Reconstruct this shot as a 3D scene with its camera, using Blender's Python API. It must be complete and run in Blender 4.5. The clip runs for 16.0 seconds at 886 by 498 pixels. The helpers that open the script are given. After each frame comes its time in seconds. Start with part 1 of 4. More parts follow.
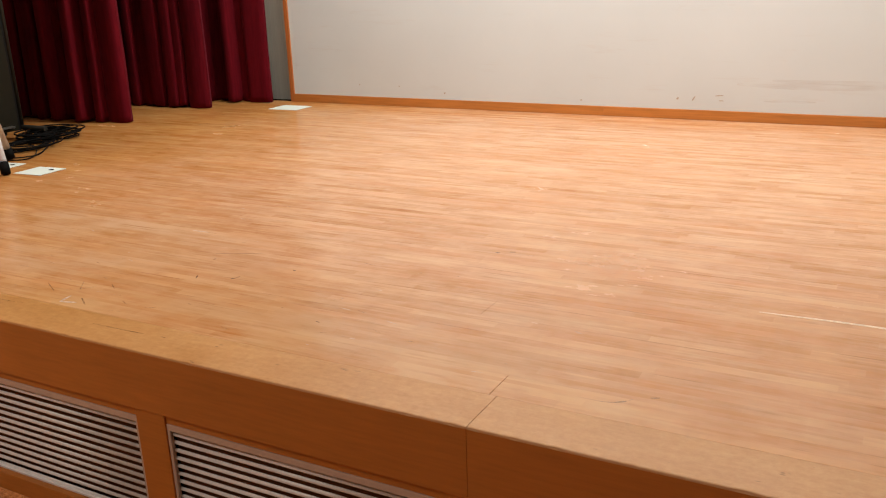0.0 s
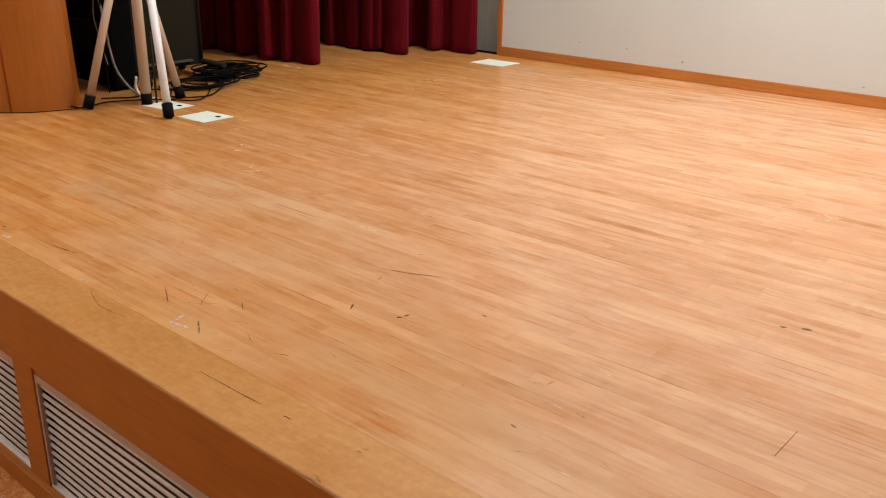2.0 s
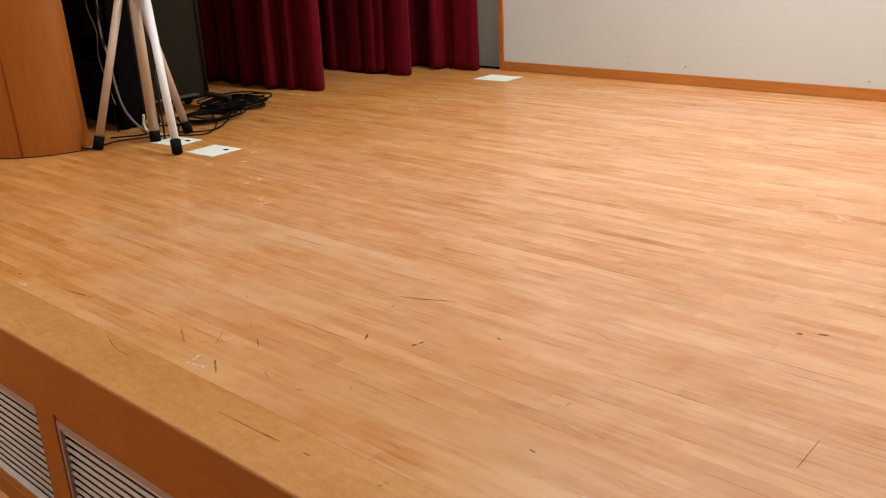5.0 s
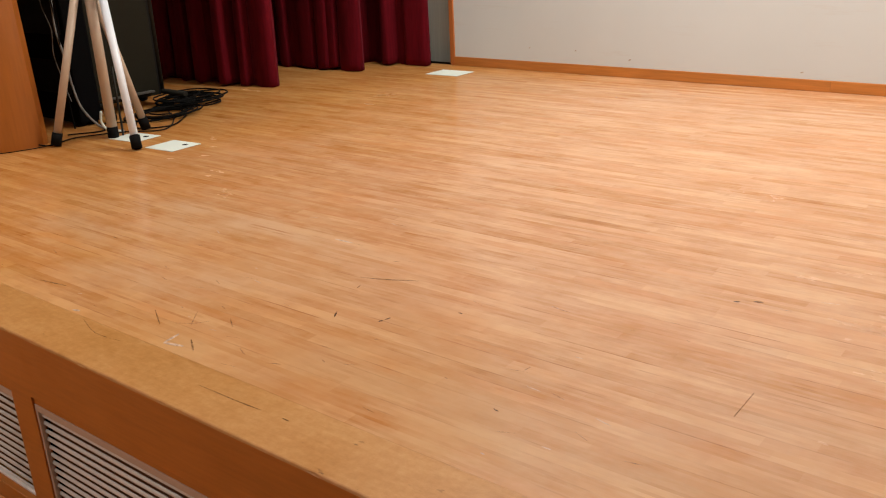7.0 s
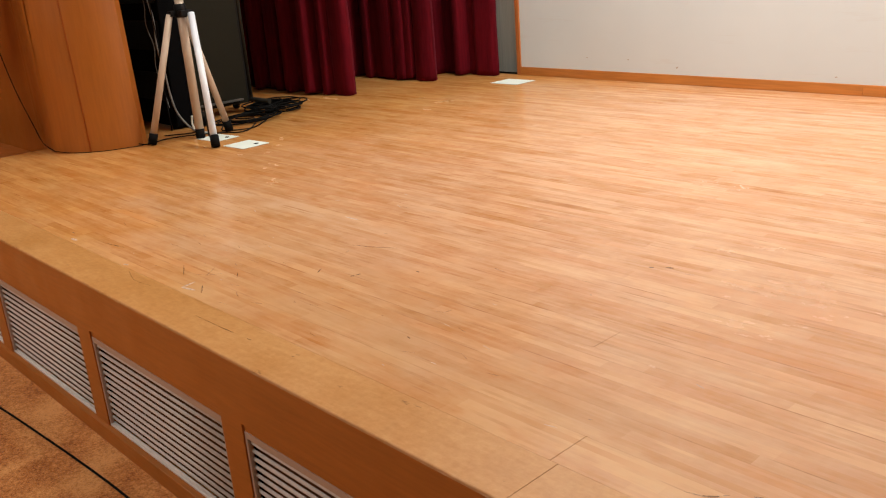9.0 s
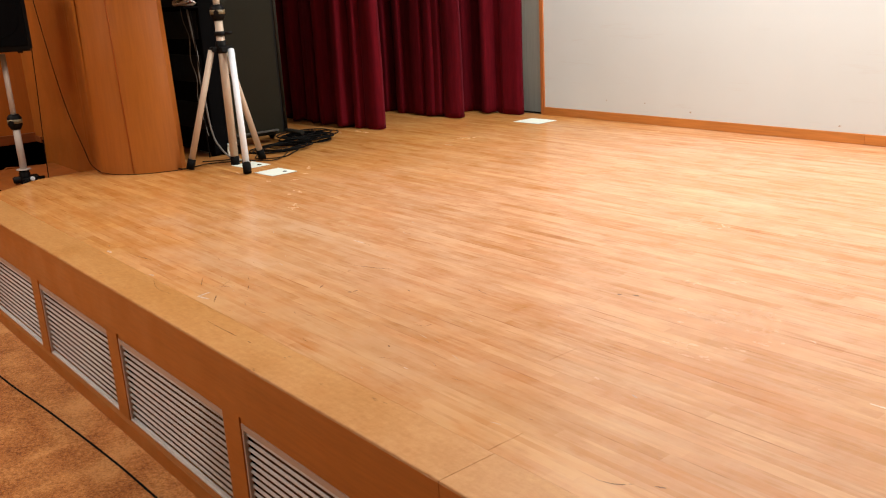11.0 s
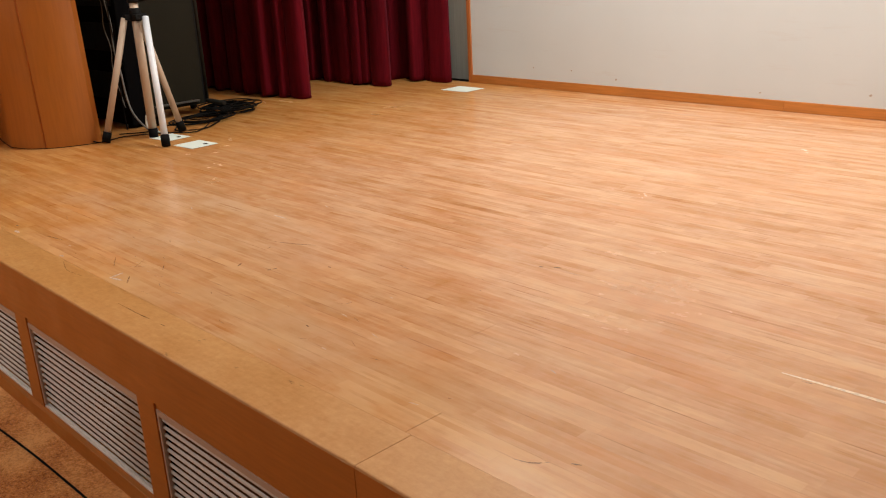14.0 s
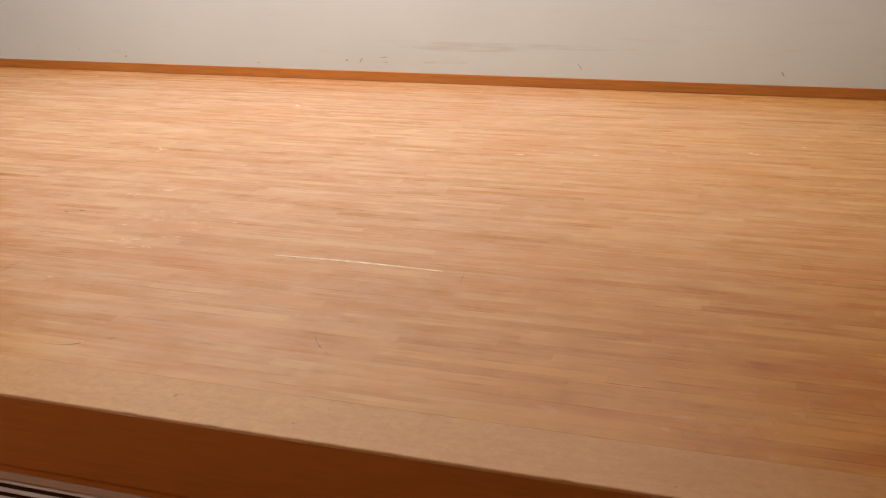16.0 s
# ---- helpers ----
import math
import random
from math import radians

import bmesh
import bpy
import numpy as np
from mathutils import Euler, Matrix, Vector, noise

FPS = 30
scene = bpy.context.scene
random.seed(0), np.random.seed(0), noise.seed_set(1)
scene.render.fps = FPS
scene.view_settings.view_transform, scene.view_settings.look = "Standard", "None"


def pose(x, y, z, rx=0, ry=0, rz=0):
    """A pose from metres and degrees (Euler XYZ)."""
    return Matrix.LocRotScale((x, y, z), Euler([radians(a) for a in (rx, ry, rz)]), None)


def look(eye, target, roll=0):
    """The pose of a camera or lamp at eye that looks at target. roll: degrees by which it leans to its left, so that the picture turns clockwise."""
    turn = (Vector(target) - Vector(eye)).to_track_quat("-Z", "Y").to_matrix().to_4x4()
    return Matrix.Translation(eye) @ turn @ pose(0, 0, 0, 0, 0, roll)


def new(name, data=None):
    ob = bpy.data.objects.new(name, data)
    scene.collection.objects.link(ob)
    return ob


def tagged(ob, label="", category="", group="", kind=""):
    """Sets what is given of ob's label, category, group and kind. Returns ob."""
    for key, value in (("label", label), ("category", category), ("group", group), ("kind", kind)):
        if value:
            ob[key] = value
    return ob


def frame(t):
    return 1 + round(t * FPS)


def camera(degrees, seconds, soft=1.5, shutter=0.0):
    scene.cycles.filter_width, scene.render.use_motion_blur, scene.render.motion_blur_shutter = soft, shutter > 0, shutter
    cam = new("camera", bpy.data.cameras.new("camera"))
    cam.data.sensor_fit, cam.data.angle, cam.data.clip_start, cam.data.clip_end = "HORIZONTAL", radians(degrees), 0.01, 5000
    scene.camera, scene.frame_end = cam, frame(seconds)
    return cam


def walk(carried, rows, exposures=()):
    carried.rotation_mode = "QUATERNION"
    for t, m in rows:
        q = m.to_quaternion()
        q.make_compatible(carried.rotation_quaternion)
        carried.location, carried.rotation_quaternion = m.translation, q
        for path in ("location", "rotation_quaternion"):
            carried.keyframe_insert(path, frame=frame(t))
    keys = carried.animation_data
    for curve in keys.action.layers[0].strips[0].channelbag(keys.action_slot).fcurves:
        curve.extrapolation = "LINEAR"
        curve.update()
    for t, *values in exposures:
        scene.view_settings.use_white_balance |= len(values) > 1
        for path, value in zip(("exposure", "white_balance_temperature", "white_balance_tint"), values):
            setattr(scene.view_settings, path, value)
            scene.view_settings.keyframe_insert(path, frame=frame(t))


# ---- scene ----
cam = camera(53.2, 16.0, soft=1.15)
PATH = [
    (0, (0.777, -1.487, 1.51), (-0.141, 0.184, 0.906), -2.1),
    (0.5, (0.573, -1.225, 1.482), (-0.469, 0.36, 0.846), -2.3),
    (1, (0.331, -0.998, 1.454), (-0.885, 0.434, 0.769), 0.4),
    (1.5, (0.185, -0.874, 1.464), (-1.028, 0.547, 0.75), 0.9),
    (2, (0.17, -0.789, 1.456), (-1.054, 0.625, 0.747), 1.0),
    (2.5, (0.184, -0.746, 1.47), (-1.046, 0.664, 0.766), -0.2),
    (3, (0.194, -0.745, 1.481), (-1.04, 0.673, 0.797), -2.4),
    (3.5, (0.173, -0.763, 1.472), (-1.068, 0.65, 0.794), -2.7),
    (4, (0.177, -0.77, 1.476), (-1.077, 0.633, 0.797), -2.4),
    (6.5, (0.178, -0.858, 1.492), (-1.073, 0.545, 0.808), -3.1),
    (7, (0.244, -0.899, 1.491), (-0.928, 0.568, 0.801), -2.6),
    (7.5, (0.453, -0.862, 1.473), (-0.723, 0.603, 0.788), -2.5),
    (8, (0.621, -0.883, 1.477), (-0.64, 0.501, 0.775), -3.6),
    (10.5, (1.211, -0.97, 1.511), (-0.258, 0.263, 0.944), -3.4),
    (11, (1.247, -0.978, 1.529), (-0.238, 0.24, 0.969), -3.1),
    (11.3, (1.29, -0.969, 1.555), (-0.235, 0.208, 1.017), -3.9),
    (11.5, (1.277, -0.98, 1.546), (-0.276, 0.183, 1.061), -4.1),
    (11.7, (1.261, -0.977, 1.598), (-0.297, 0.185, 1.125), -4.8),
    (12, (1.234, -0.965, 1.564), (-0.32, 0.174, 1.023), -4.9),
    (12.2, (1.218, -0.959, 1.589), (-0.317, 0.169, 0.98), -4.7),
    (12.5, (1.221, -0.957, 1.576), (-0.275, 0.21, 0.945), -3.6),
    (13, (1.216, -0.937, 1.56), (-0.218, 0.305, 0.925), -2.7),
    (13.5, (1.224, -0.905, 1.543), (-0.183, 0.367, 0.906), -3.2),
    (14, (1.244, -0.909, 1.539), (-0.13, 0.397, 0.9), -2.9),
    (14.5, (1.296, -0.971, 1.512), (0.099, 0.491, 0.855), -3.7),
    (15, (1.317, -1.115, 1.492), (0.439, 0.545, 0.804), -2.7),
    (15.5, (1.423, -1.222, 1.501), (0.741, 0.524, 0.803), -1.5),
    (16, (1.613, -1.312, 1.486), (1.087, 0.493, 0.803), -0.6),
]
EXPOSURES = [(0, -0.1, 6420, 10), (0.5, -0.17, 6440, 10), (1, -0.05, 6460, 10), (2, -0.12, 6500, 10), (4, -0.17, 6500, 10), (6.5, -0.16, 6500, 10), (7.4, -0.22, 6500, 10), (8, -0.14, 6480, 10), (10.3, 0.13, 6400, 10),
             (11.5, 0.22, 6360, 10), (12.2, 0.2, 6380, 10), (12.6, 0.01, 6430, 10), (13, -0.04, 6450, 10), (14.5, -0.23, 6500, 10), (16, -0.27, 6510, 10)]
walk(cam, [(t, look(eye, target, roll)) for t, eye, target, roll in PATH], EXPOSURES)

# ---- world and lights ----
world = bpy.data.worlds.new("hall_air")
world.use_nodes = True
world.node_tree.nodes["Background"].inputs[0].default_value = (1.0, 0.82, 0.66, 1)
world.node_tree.nodes["Background"].inputs[1].default_value = 0.02
scene.world = world

ZS = 0.58          # height of the stage floor over the hall floor
BACK = 3.965       # front of the white back wall
LEFT = -3.91       # front left corner of the stage
CEIL = 3.9
LOW = -0.018       # top of the carpet before the stage


def area_lamp(name, x, y, z, sx, sy, watts, colour, aim=None):
    data = bpy.data.lights.new(name, "AREA")
    data.shape, data.size, data.size_y, data.energy, data.color = "RECTANGLE", sx, sy, watts, colour
    ob = new(name, data)
    ob.matrix_world = look((x, y, z), aim or (x, y, 0), 0)
    return ob


WARM = (1.0, 0.935, 0.840)
# Assumed lamps, out of view; places and watts are set to match the brightness.
LAMPS = [("stage_lamp", -1.4, 1.4, 2.0, 0.25, 23), ("stage_lamp", -0.45, 3.05, 5.1, 0.25, 198), ("hall_lamp", -5.0, -0.7, 0.8, 0.4, 33), ("hall_lamp", -2.6, -2.6, 3.0, 0.9, 82)]
for lamp_name, lx, ly, lsx, lsy, watts in LAMPS:
    area_lamp(lamp_name, lx, ly, CEIL - 0.165, lsx, lsy, watts, WARM)


# ---- materials ----
class Nodes:
    """A small wrapper to write node trees in few lines."""

    def __init__(self, name):
        self.mat = bpy.data.materials.new(name)
        self.mat.use_nodes = True
        self.tree = self.mat.node_tree
        self.bsdf = self.tree.nodes["Principled BSDF"]

    def add(self, kind, **inputs):
        node = self.tree.nodes.new(kind)
        for key, value in inputs.items():
            slot = node.inputs[int(key[1:]) if key[0] == "i" and key[1:].isdigit() else key]
            if isinstance(value, bpy.types.NodeSocket):
                self.tree.links.new(value, slot)
            else:
                slot.default_value = value
        return node

    def math(self, op, a, b=0.0):
        node = self.add("ShaderNodeMath", i0=a, i1=b)
        node.operation = op
        return node.outputs[0]

    def vec(self, op, a, b):
        node = self.add("ShaderNodeVectorMath", i0=a, i1=b)
        node.operation = op
        return node.outputs[0]

    def noise(self, vector, scale, detail=4.0, rough=0.55):
        return self.add("ShaderNodeTexNoise", Vector=vector, Scale=scale, Detail=detail, Roughness=rough).outputs[0]

    def ramp(self, fac, stops):
        node = self.add("ShaderNodeValToRGB", Fac=fac)
        el = node.color_ramp.elements
        while len(el) < len(stops):
            el.new(0.5)
        for e, (at, c) in zip(el, stops):
            e.position, e.color = at, (*c, 1) if len(c) == 3 else c
        return node.outputs[0]

    def mix(self, fac, a, b, blend="MIX"):
        node = self.tree.nodes.new("ShaderNodeMix")
        node.data_type, node.blend_type = "RGBA", blend
        for slot, value in ((0, fac), (6, a), (7, b)):
            if isinstance(value, bpy.types.NodeSocket):
                self.tree.links.new(value, node.inputs[slot])
            else:
                node.inputs[slot].default_value = value if slot == 0 else (*value, 1)
        return node.outputs[2]

    def span(self, value, a, b, c, d):
        return self.add("ShaderNodeMapRange", i0=value, i1=a, i2=b, i3=c, i4=d).outputs[0]

    def place(self, stretch=(1, 1, 1), shuffle=0.0):
        """World position, stretched; shuffle shifts it from object to object."""
        v = self.add("ShaderNodeNewGeometry").outputs["Position"]
        if shuffle:
            r = self.add("ShaderNodeObjectInfo").outputs["Random"]
            v = self.vec("ADD", v, self.add("ShaderNodeCombineXYZ", X=self.math("MULTIPLY", r, shuffle), Y=self.math("MULTIPLY", r, shuffle * 3.7), Z=self.math("MULTIPLY", r, shuffle * 1.9)).outputs[0])
        return self.vec("MULTIPLY", v, stretch)

    def set(self, colour=None, rough=None, metal=None, bump=None, strength=0.2, distance=0.002, **more):
        for key, value in (("Base Color", colour), ("Roughness", rough), ("Metallic", metal), *more.items()):
            if value is None:
                continue
            if isinstance(value, bpy.types.NodeSocket):
                self.tree.links.new(value, self.bsdf.inputs[key])
            else:
                self.bsdf.inputs[key].default_value = (*value, 1) if isinstance(value, tuple) and len(value) == 3 else value
        if bump is not None:
            b = self.add("ShaderNodeBump", Strength=strength, Distance=distance, Height=bump)
            self.tree.links.new(b.outputs[0], self.bsdf.inputs["Normal"])
        return self.mat


def shade(c, k):
    return tuple(min(1.0, v * k) for v in c)


def plain(name, colour, rough=0.5, metal=0.0, vary=0.12, scale=14.0, bump=0.15, gloss=0.5):
    n = Nodes(name)
    p = n.place()
    a, b = n.noise(p, scale), n.noise(p, scale * 11, 3)
    f = n.math("ADD", n.math("MULTIPLY", a, 0.6), n.math("MULTIPLY", b, 0.4))
    col = n.ramp(f, [(0.3, shade(colour, 1 - vary)), (0.7, shade(colour, 1 + vary))])
    return n.set(col, n.span(a, 0.3, 0.7, max(0.05, rough - 0.06), min(1, rough + 0.06)), metal, b, bump, 0.001, **{"Specular IOR Level": gloss})


def timber(name, colour, along=(0.05, 1, 1), rough=0.35, contrast=0.25, scale=26.0, shuffle=0.0, coat=0.0):
    """Varnished wood with its grain along one axis."""
    n = Nodes(name)
    p = n.place(along, shuffle)
    fine, broad = n.noise(p, scale * 3.2, 5, 0.6), n.noise(p, scale * 0.22, 3)
    f = n.math("ADD", n.math("MULTIPLY", fine, 0.55), n.math("MULTIPLY", broad, 0.45))
    col = n.ramp(f, [(0.32, shade(colour, 1 - contrast)), (0.5, colour), (0.7, shade(colour, 1 + contrast))])
    wear = n.noise(n.place((1, 1, 1)), 5.0, 5)
    return n.set(col, n.span(wear, 0.3, 0.7, rough - 0.07, rough + 0.1), 0.0, fine, 0.12, 0.001, **{"Coat Weight": coat})


def floor_wood(name, tone):
    """Strip parquet: every board is glued from narrow staves of varying tone and length, worn and rubbed."""
    n = Nodes(name)
    p0 = n.place()
    p = n.place((1, 1, 1), 3.0)
    xyz = n.add("ShaderNodeSeparateXYZ", Vector=p0)
    x, y = xyz.outputs[0], xyz.outputs[1]
    across = n.math("DIVIDE", n.math("SUBTRACT", y, 0.1555), 0.03633)
    line = n.math("FLOOR", across)

    def rowed(index, along, step, seed, detail=2.0, rough=0.5):
        """Noise that runs along a strip and jumps at its edges."""
        return n.noise(n.add("ShaderNodeCombineXYZ", X=n.math("MULTIPLY", x, along), Y=n.math("MULTIPLY", index, step), Z=seed).outputs[0], 1.0, detail, rough)

    shift = n.add("ShaderNodeTexWhiteNoise", Vector=n.add("ShaderNodeCombineXYZ", X=line, Y=3.3).outputs[0])
    at = n.math("ADD", n.math("DIVIDE", x, 0.46), n.math("MULTIPLY", shift.outputs[0], 17.0))
    cell = n.math("FLOOR", n.math("ADD", at, n.math("MULTIPLY", rowed(line, 0.9, 6.1, 2.0), 1.4)))
    stave = n.add("ShaderNodeTexWhiteNoise", Vector=n.add("ShaderNodeCombineXYZ", X=line, Y=cell).outputs[0])
    fine_row = n.math("FLOOR", n.math("MULTIPLY", across, 4.0))
    long_tone, short_tone, fibre = rowed(line, 1.3, 17.3, 0.0, 3, 0.6), rowed(line, 5.5, 11.7, 5.0, 4, 0.6), rowed(fine_row, 4.5, 9.1, 9.0, 4, 0.62)
    grain = n.noise(n.vec("MULTIPLY", p, (0.05, 1, 1)), 120.0, 5, 0.65)
    mottle = n.noise(n.vec("MULTIPLY", p0, (0.55, 1, 1)), 13.0, 5, 0.60)
    speck = n.noise(n.vec("MULTIPLY", p0, (0.5, 1, 1)), 75.0, 2, 0.5)
    f = n.math("ADD", n.math("MULTIPLY", grain, 0.12), n.math("MULTIPLY", fibre, 0.25))
    f = n.math("ADD", f, n.math("ADD", n.math("MULTIPLY", stave.outputs[0], 0.10), n.math("MULTIPLY", mottle, 0.13)))
    f = n.math("ADD", f, n.math("ADD", n.math("MULTIPLY", long_tone, 0.28), n.math("MULTIPLY", short_tone, 0.26)))
    f = n.math("ADD", f, n.math("MULTIPLY", n.math("SUBTRACT", speck, 0.5), 0.06))
    col = n.ramp(f, [(0.41, (0.38, 0.148, 0.040)), (0.487, (0.485, 0.238, 0.100)), (0.553, tone), (0.65, (0.645, 0.388, 0.222))])
    # reddish staves
    hue = n.math("ADD", n.math("MULTIPLY", rowed(line, 2.2, 8.9, 14.0, 3), 0.6), n.math("MULTIPLY", n.noise(n.vec("MULTIPLY", p0, (0.5, 1, 1)), 3.0, 5), 0.4))
    col = n.mix(n.span(hue, 0.46, 0.66, 0.0, 0.9), col, n.mix(0.5, col, (0.56, 0.222, 0.078)))
    # seams: dark with dirt in broken dashes, pale where they are rubbed
    edge = n.math("ABSOLUTE", n.math("SUBTRACT", n.math("FRACT", across), 0.5))
    dash = n.math("ADD", n.math("MULTIPLY", rowed(n.math("ROUND", across), 4.5, 5.7, 21.0, 3, 0.55), 0.7), n.math("MULTIPLY", n.noise(p0, 2.2, 4, 0.6), 0.3))
    col = n.mix(n.math("MULTIPLY", n.span(edge, 0.435, 0.480, 0.0, 1.0), n.span(dash, 0.53, 0.62, 0.0, 0.75)), col, (0.27, 0.095, 0.032))
    col = n.mix(n.math("MULTIPLY", n.span(edge, 0.38, 0.47, 0.0, 1.0), n.span(dash, 0.44, 0.32, 0.0, 0.4)), col, (0.64, 0.43, 0.28))
    # pale strokes where the varnish is worn off, thickest in one walked patch
    stroke = rowed(n.math("FLOOR", n.math("MULTIPLY", across, 1.7)), 1.7, 7.7, 31.0, 3, 0.5)
    pale_zone = n.add("ShaderNodeVectorMath", i0=n.vec("MULTIPLY", n.vec("SUBTRACT", p0, (-2.1, 0.75, ZS)), (0.75, 1.3, 0)))
    pale_zone.operation = "LENGTH"
    cloudy = n.noise(n.vec("MULTIPLY", p0, (0.5, 1.0, 1)), 4.0, 7, 0.62)
    rubbed = n.noise(n.vec("MULTIPLY", p0, (0.45, 1.0, 1)), 7.0, 5, 0.60)
    patch = n.math("MULTIPLY", n.span(pale_zone.outputs["Value"], 0.25, 1.1, 1.0, 0.0), n.span(cloudy, 0.42, 0.66, 0.0, 0.8))
    front_wear = n.math("MULTIPLY", n.span(y, 0.17, 0.42, 0.9, 0.0), n.span(rubbed, 0.48, 0.62, 0.0, 0.5))
    trodden = n.add("ShaderNodeVectorMath", i0=n.vec("MULTIPLY", n.vec("SUBTRACT", p0, (-0.65, 0.36, ZS)), (0.75, 2.2, 0)))
    trodden.operation = "LENGTH"
    dull = n.math("MULTIPLY", n.span(trodden.outputs["Value"], 0.2, 1.0, 0.8, 0.0), n.span(n.noise(n.vec("MULTIPLY", p0, (0.6, 1.0, 1)), 5.0, 7, 0.65), 0.38, 0.60, 0.0, 0.8))
    col = n.mix(dull, col, (0.545, 0.355, 0.225))
    pale = n.math("MAXIMUM", n.math("MULTIPLY", n.span(stroke, 0.50, 0.72, 0.0, 0.5), n.span(rubbed, 0.40, 0.66, 0.1, 0.9)), n.math("MAXIMUM", patch, front_wear))
    col = n.mix(pale, col, (0.64, 0.43, 0.280))
    col = n.mix(n.span(rubbed, 0.54, 0.70, 0.0, 0.22), col, (0.64, 0.44, 0.30))
    col = n.mix(n.span(rubbed, 0.47, 0.30, 0.0, 0.24), col, (0.46, 0.20, 0.075))
    # dark dirt worked into the grain
    dirt = n.math("MULTIPLY", n.span(rowed(fine_row, 2.4, 6.3, 43.0, 4, 0.6), 0.57, 0.72, 0.0, 0.55), n.span(cloudy, 0.36, 0.60, 0.3, 1.0))
    col = n.mix(dirt, col, (0.33, 0.130, 0.042))
    # broader reddish-brown runs
    run = n.span(rowed(n.math("FLOOR", n.math("MULTIPLY", across, 2.0)), 1.5, 7.9, 57.0, 3, 0.55), 0.54, 0.70, 0.0, 0.55)
    col = n.mix(run, col, (0.48, 0.228, 0.088))
    # more golden and a little darker at the sides and the front, paler in the middle
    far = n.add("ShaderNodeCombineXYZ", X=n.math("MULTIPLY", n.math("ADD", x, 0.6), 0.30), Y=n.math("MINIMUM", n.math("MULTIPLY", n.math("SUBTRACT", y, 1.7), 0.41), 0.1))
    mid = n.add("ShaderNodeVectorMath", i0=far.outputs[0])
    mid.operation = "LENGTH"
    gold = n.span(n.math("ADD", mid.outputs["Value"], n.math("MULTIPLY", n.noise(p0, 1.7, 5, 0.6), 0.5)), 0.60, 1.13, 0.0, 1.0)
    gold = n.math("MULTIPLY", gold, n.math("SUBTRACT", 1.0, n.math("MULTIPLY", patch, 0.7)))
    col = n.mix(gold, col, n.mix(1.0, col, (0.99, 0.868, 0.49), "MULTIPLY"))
    # light falloff towards the far front end, painted into the boards as darker gold
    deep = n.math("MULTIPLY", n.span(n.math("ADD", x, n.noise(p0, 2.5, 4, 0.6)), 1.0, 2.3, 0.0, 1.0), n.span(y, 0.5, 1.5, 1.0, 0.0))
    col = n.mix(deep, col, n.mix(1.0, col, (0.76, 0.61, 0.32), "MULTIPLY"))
    cloud = n.noise(p0, 1.3, 5)
    rough = n.span(cloud, 0.3, 0.7, 0.19, 0.27)
    rough = n.math("MINIMUM", n.math("ADD", rough, n.math("MULTIPLY", n.math("SUBTRACT", mottle, 0.5), 0.10)), 0.275)
    return n.set(col, rough, 0.0, n.math("ADD", grain, n.math("MULTIPLY", fibre, 1.2)), 0.02, 0.0010, **{"Specular IOR Level": 0.29})


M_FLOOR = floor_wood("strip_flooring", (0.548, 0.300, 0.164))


def nosing_wood():
    """The golden varnished edge board, blotched and worn pale at its rim."""
    n = Nodes("nosing_wood")
    p0, p = n.place(), n.place((0.22, 1, 1), 2.0)
    fine, broad, blot = n.noise(p, 90, 6, 0.65), n.noise(p, 7, 4), n.noise(p0, 5.5, 7, 0.68)
    f = n.math("ADD", n.math("MULTIPLY", fine, 0.35), n.math("ADD", n.math("MULTIPLY", broad, 0.3), n.math("MULTIPLY", blot, 0.35)))
    blot2 = n.noise(p0, 48, 5, 0.75)
    f = n.math("ADD", n.math("MULTIPLY", f, 0.68), n.math("MULTIPLY", blot2, 0.32))
    col = n.ramp(f, [(0.37, (0.390, 0.180, 0.044)), (0.5, (0.485, 0.245, 0.078)), (0.63, (0.565, 0.322, 0.124))])
    xyz = n.add("ShaderNodeSeparateXYZ", Vector=p0)
    rim = n.math("MULTIPLY", n.span(xyz.outputs[1], 0.003, 0.0075, 1.0, 0.0), n.span(n.noise(n.vec("MULTIPLY", p0, (0.5, 1, 1)), 9.0, 8, 0.75), 0.40, 0.62, 0.05, 0.60))
    col = n.mix(rim, col, n.mix(n.span(xyz.outputs[0], -1.2, 0.2, 0.0, 1.0), (0.42, 0.175, 0.070), (0.68, 0.50, 0.38)))
    # paler towards the far end, where dimmer light is painted in as darker colour
    pale_zone = n.span(n.math("ADD", xyz.outputs[0], n.math("MULTIPLY", blot, 0.6)), -1.3, 0.2, 0.0, 0.65)
    col = n.mix(pale_zone, col, n.mix(n.span(f, 0.38, 0.62, 0.0, 1.0), (0.490, 0.242, 0.092), (0.615, 0.352, 0.158)))
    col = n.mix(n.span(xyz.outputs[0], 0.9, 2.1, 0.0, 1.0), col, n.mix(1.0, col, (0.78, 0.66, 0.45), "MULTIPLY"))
    chips = n.noise(n.vec("MULTIPLY", p0, (0.4, 1, 1)), 40, 3)
    col = n.mix(n.span(chips, 0.70, 0.75, 0.0, 0.7), col, (0.13, 0.06, 0.02))
    return n.set(col, n.span(blot, 0.3, 0.7, 0.34, 0.48), 0.0, fine, 0.1, 0.001, **{"Specular IOR Level": 0.26})


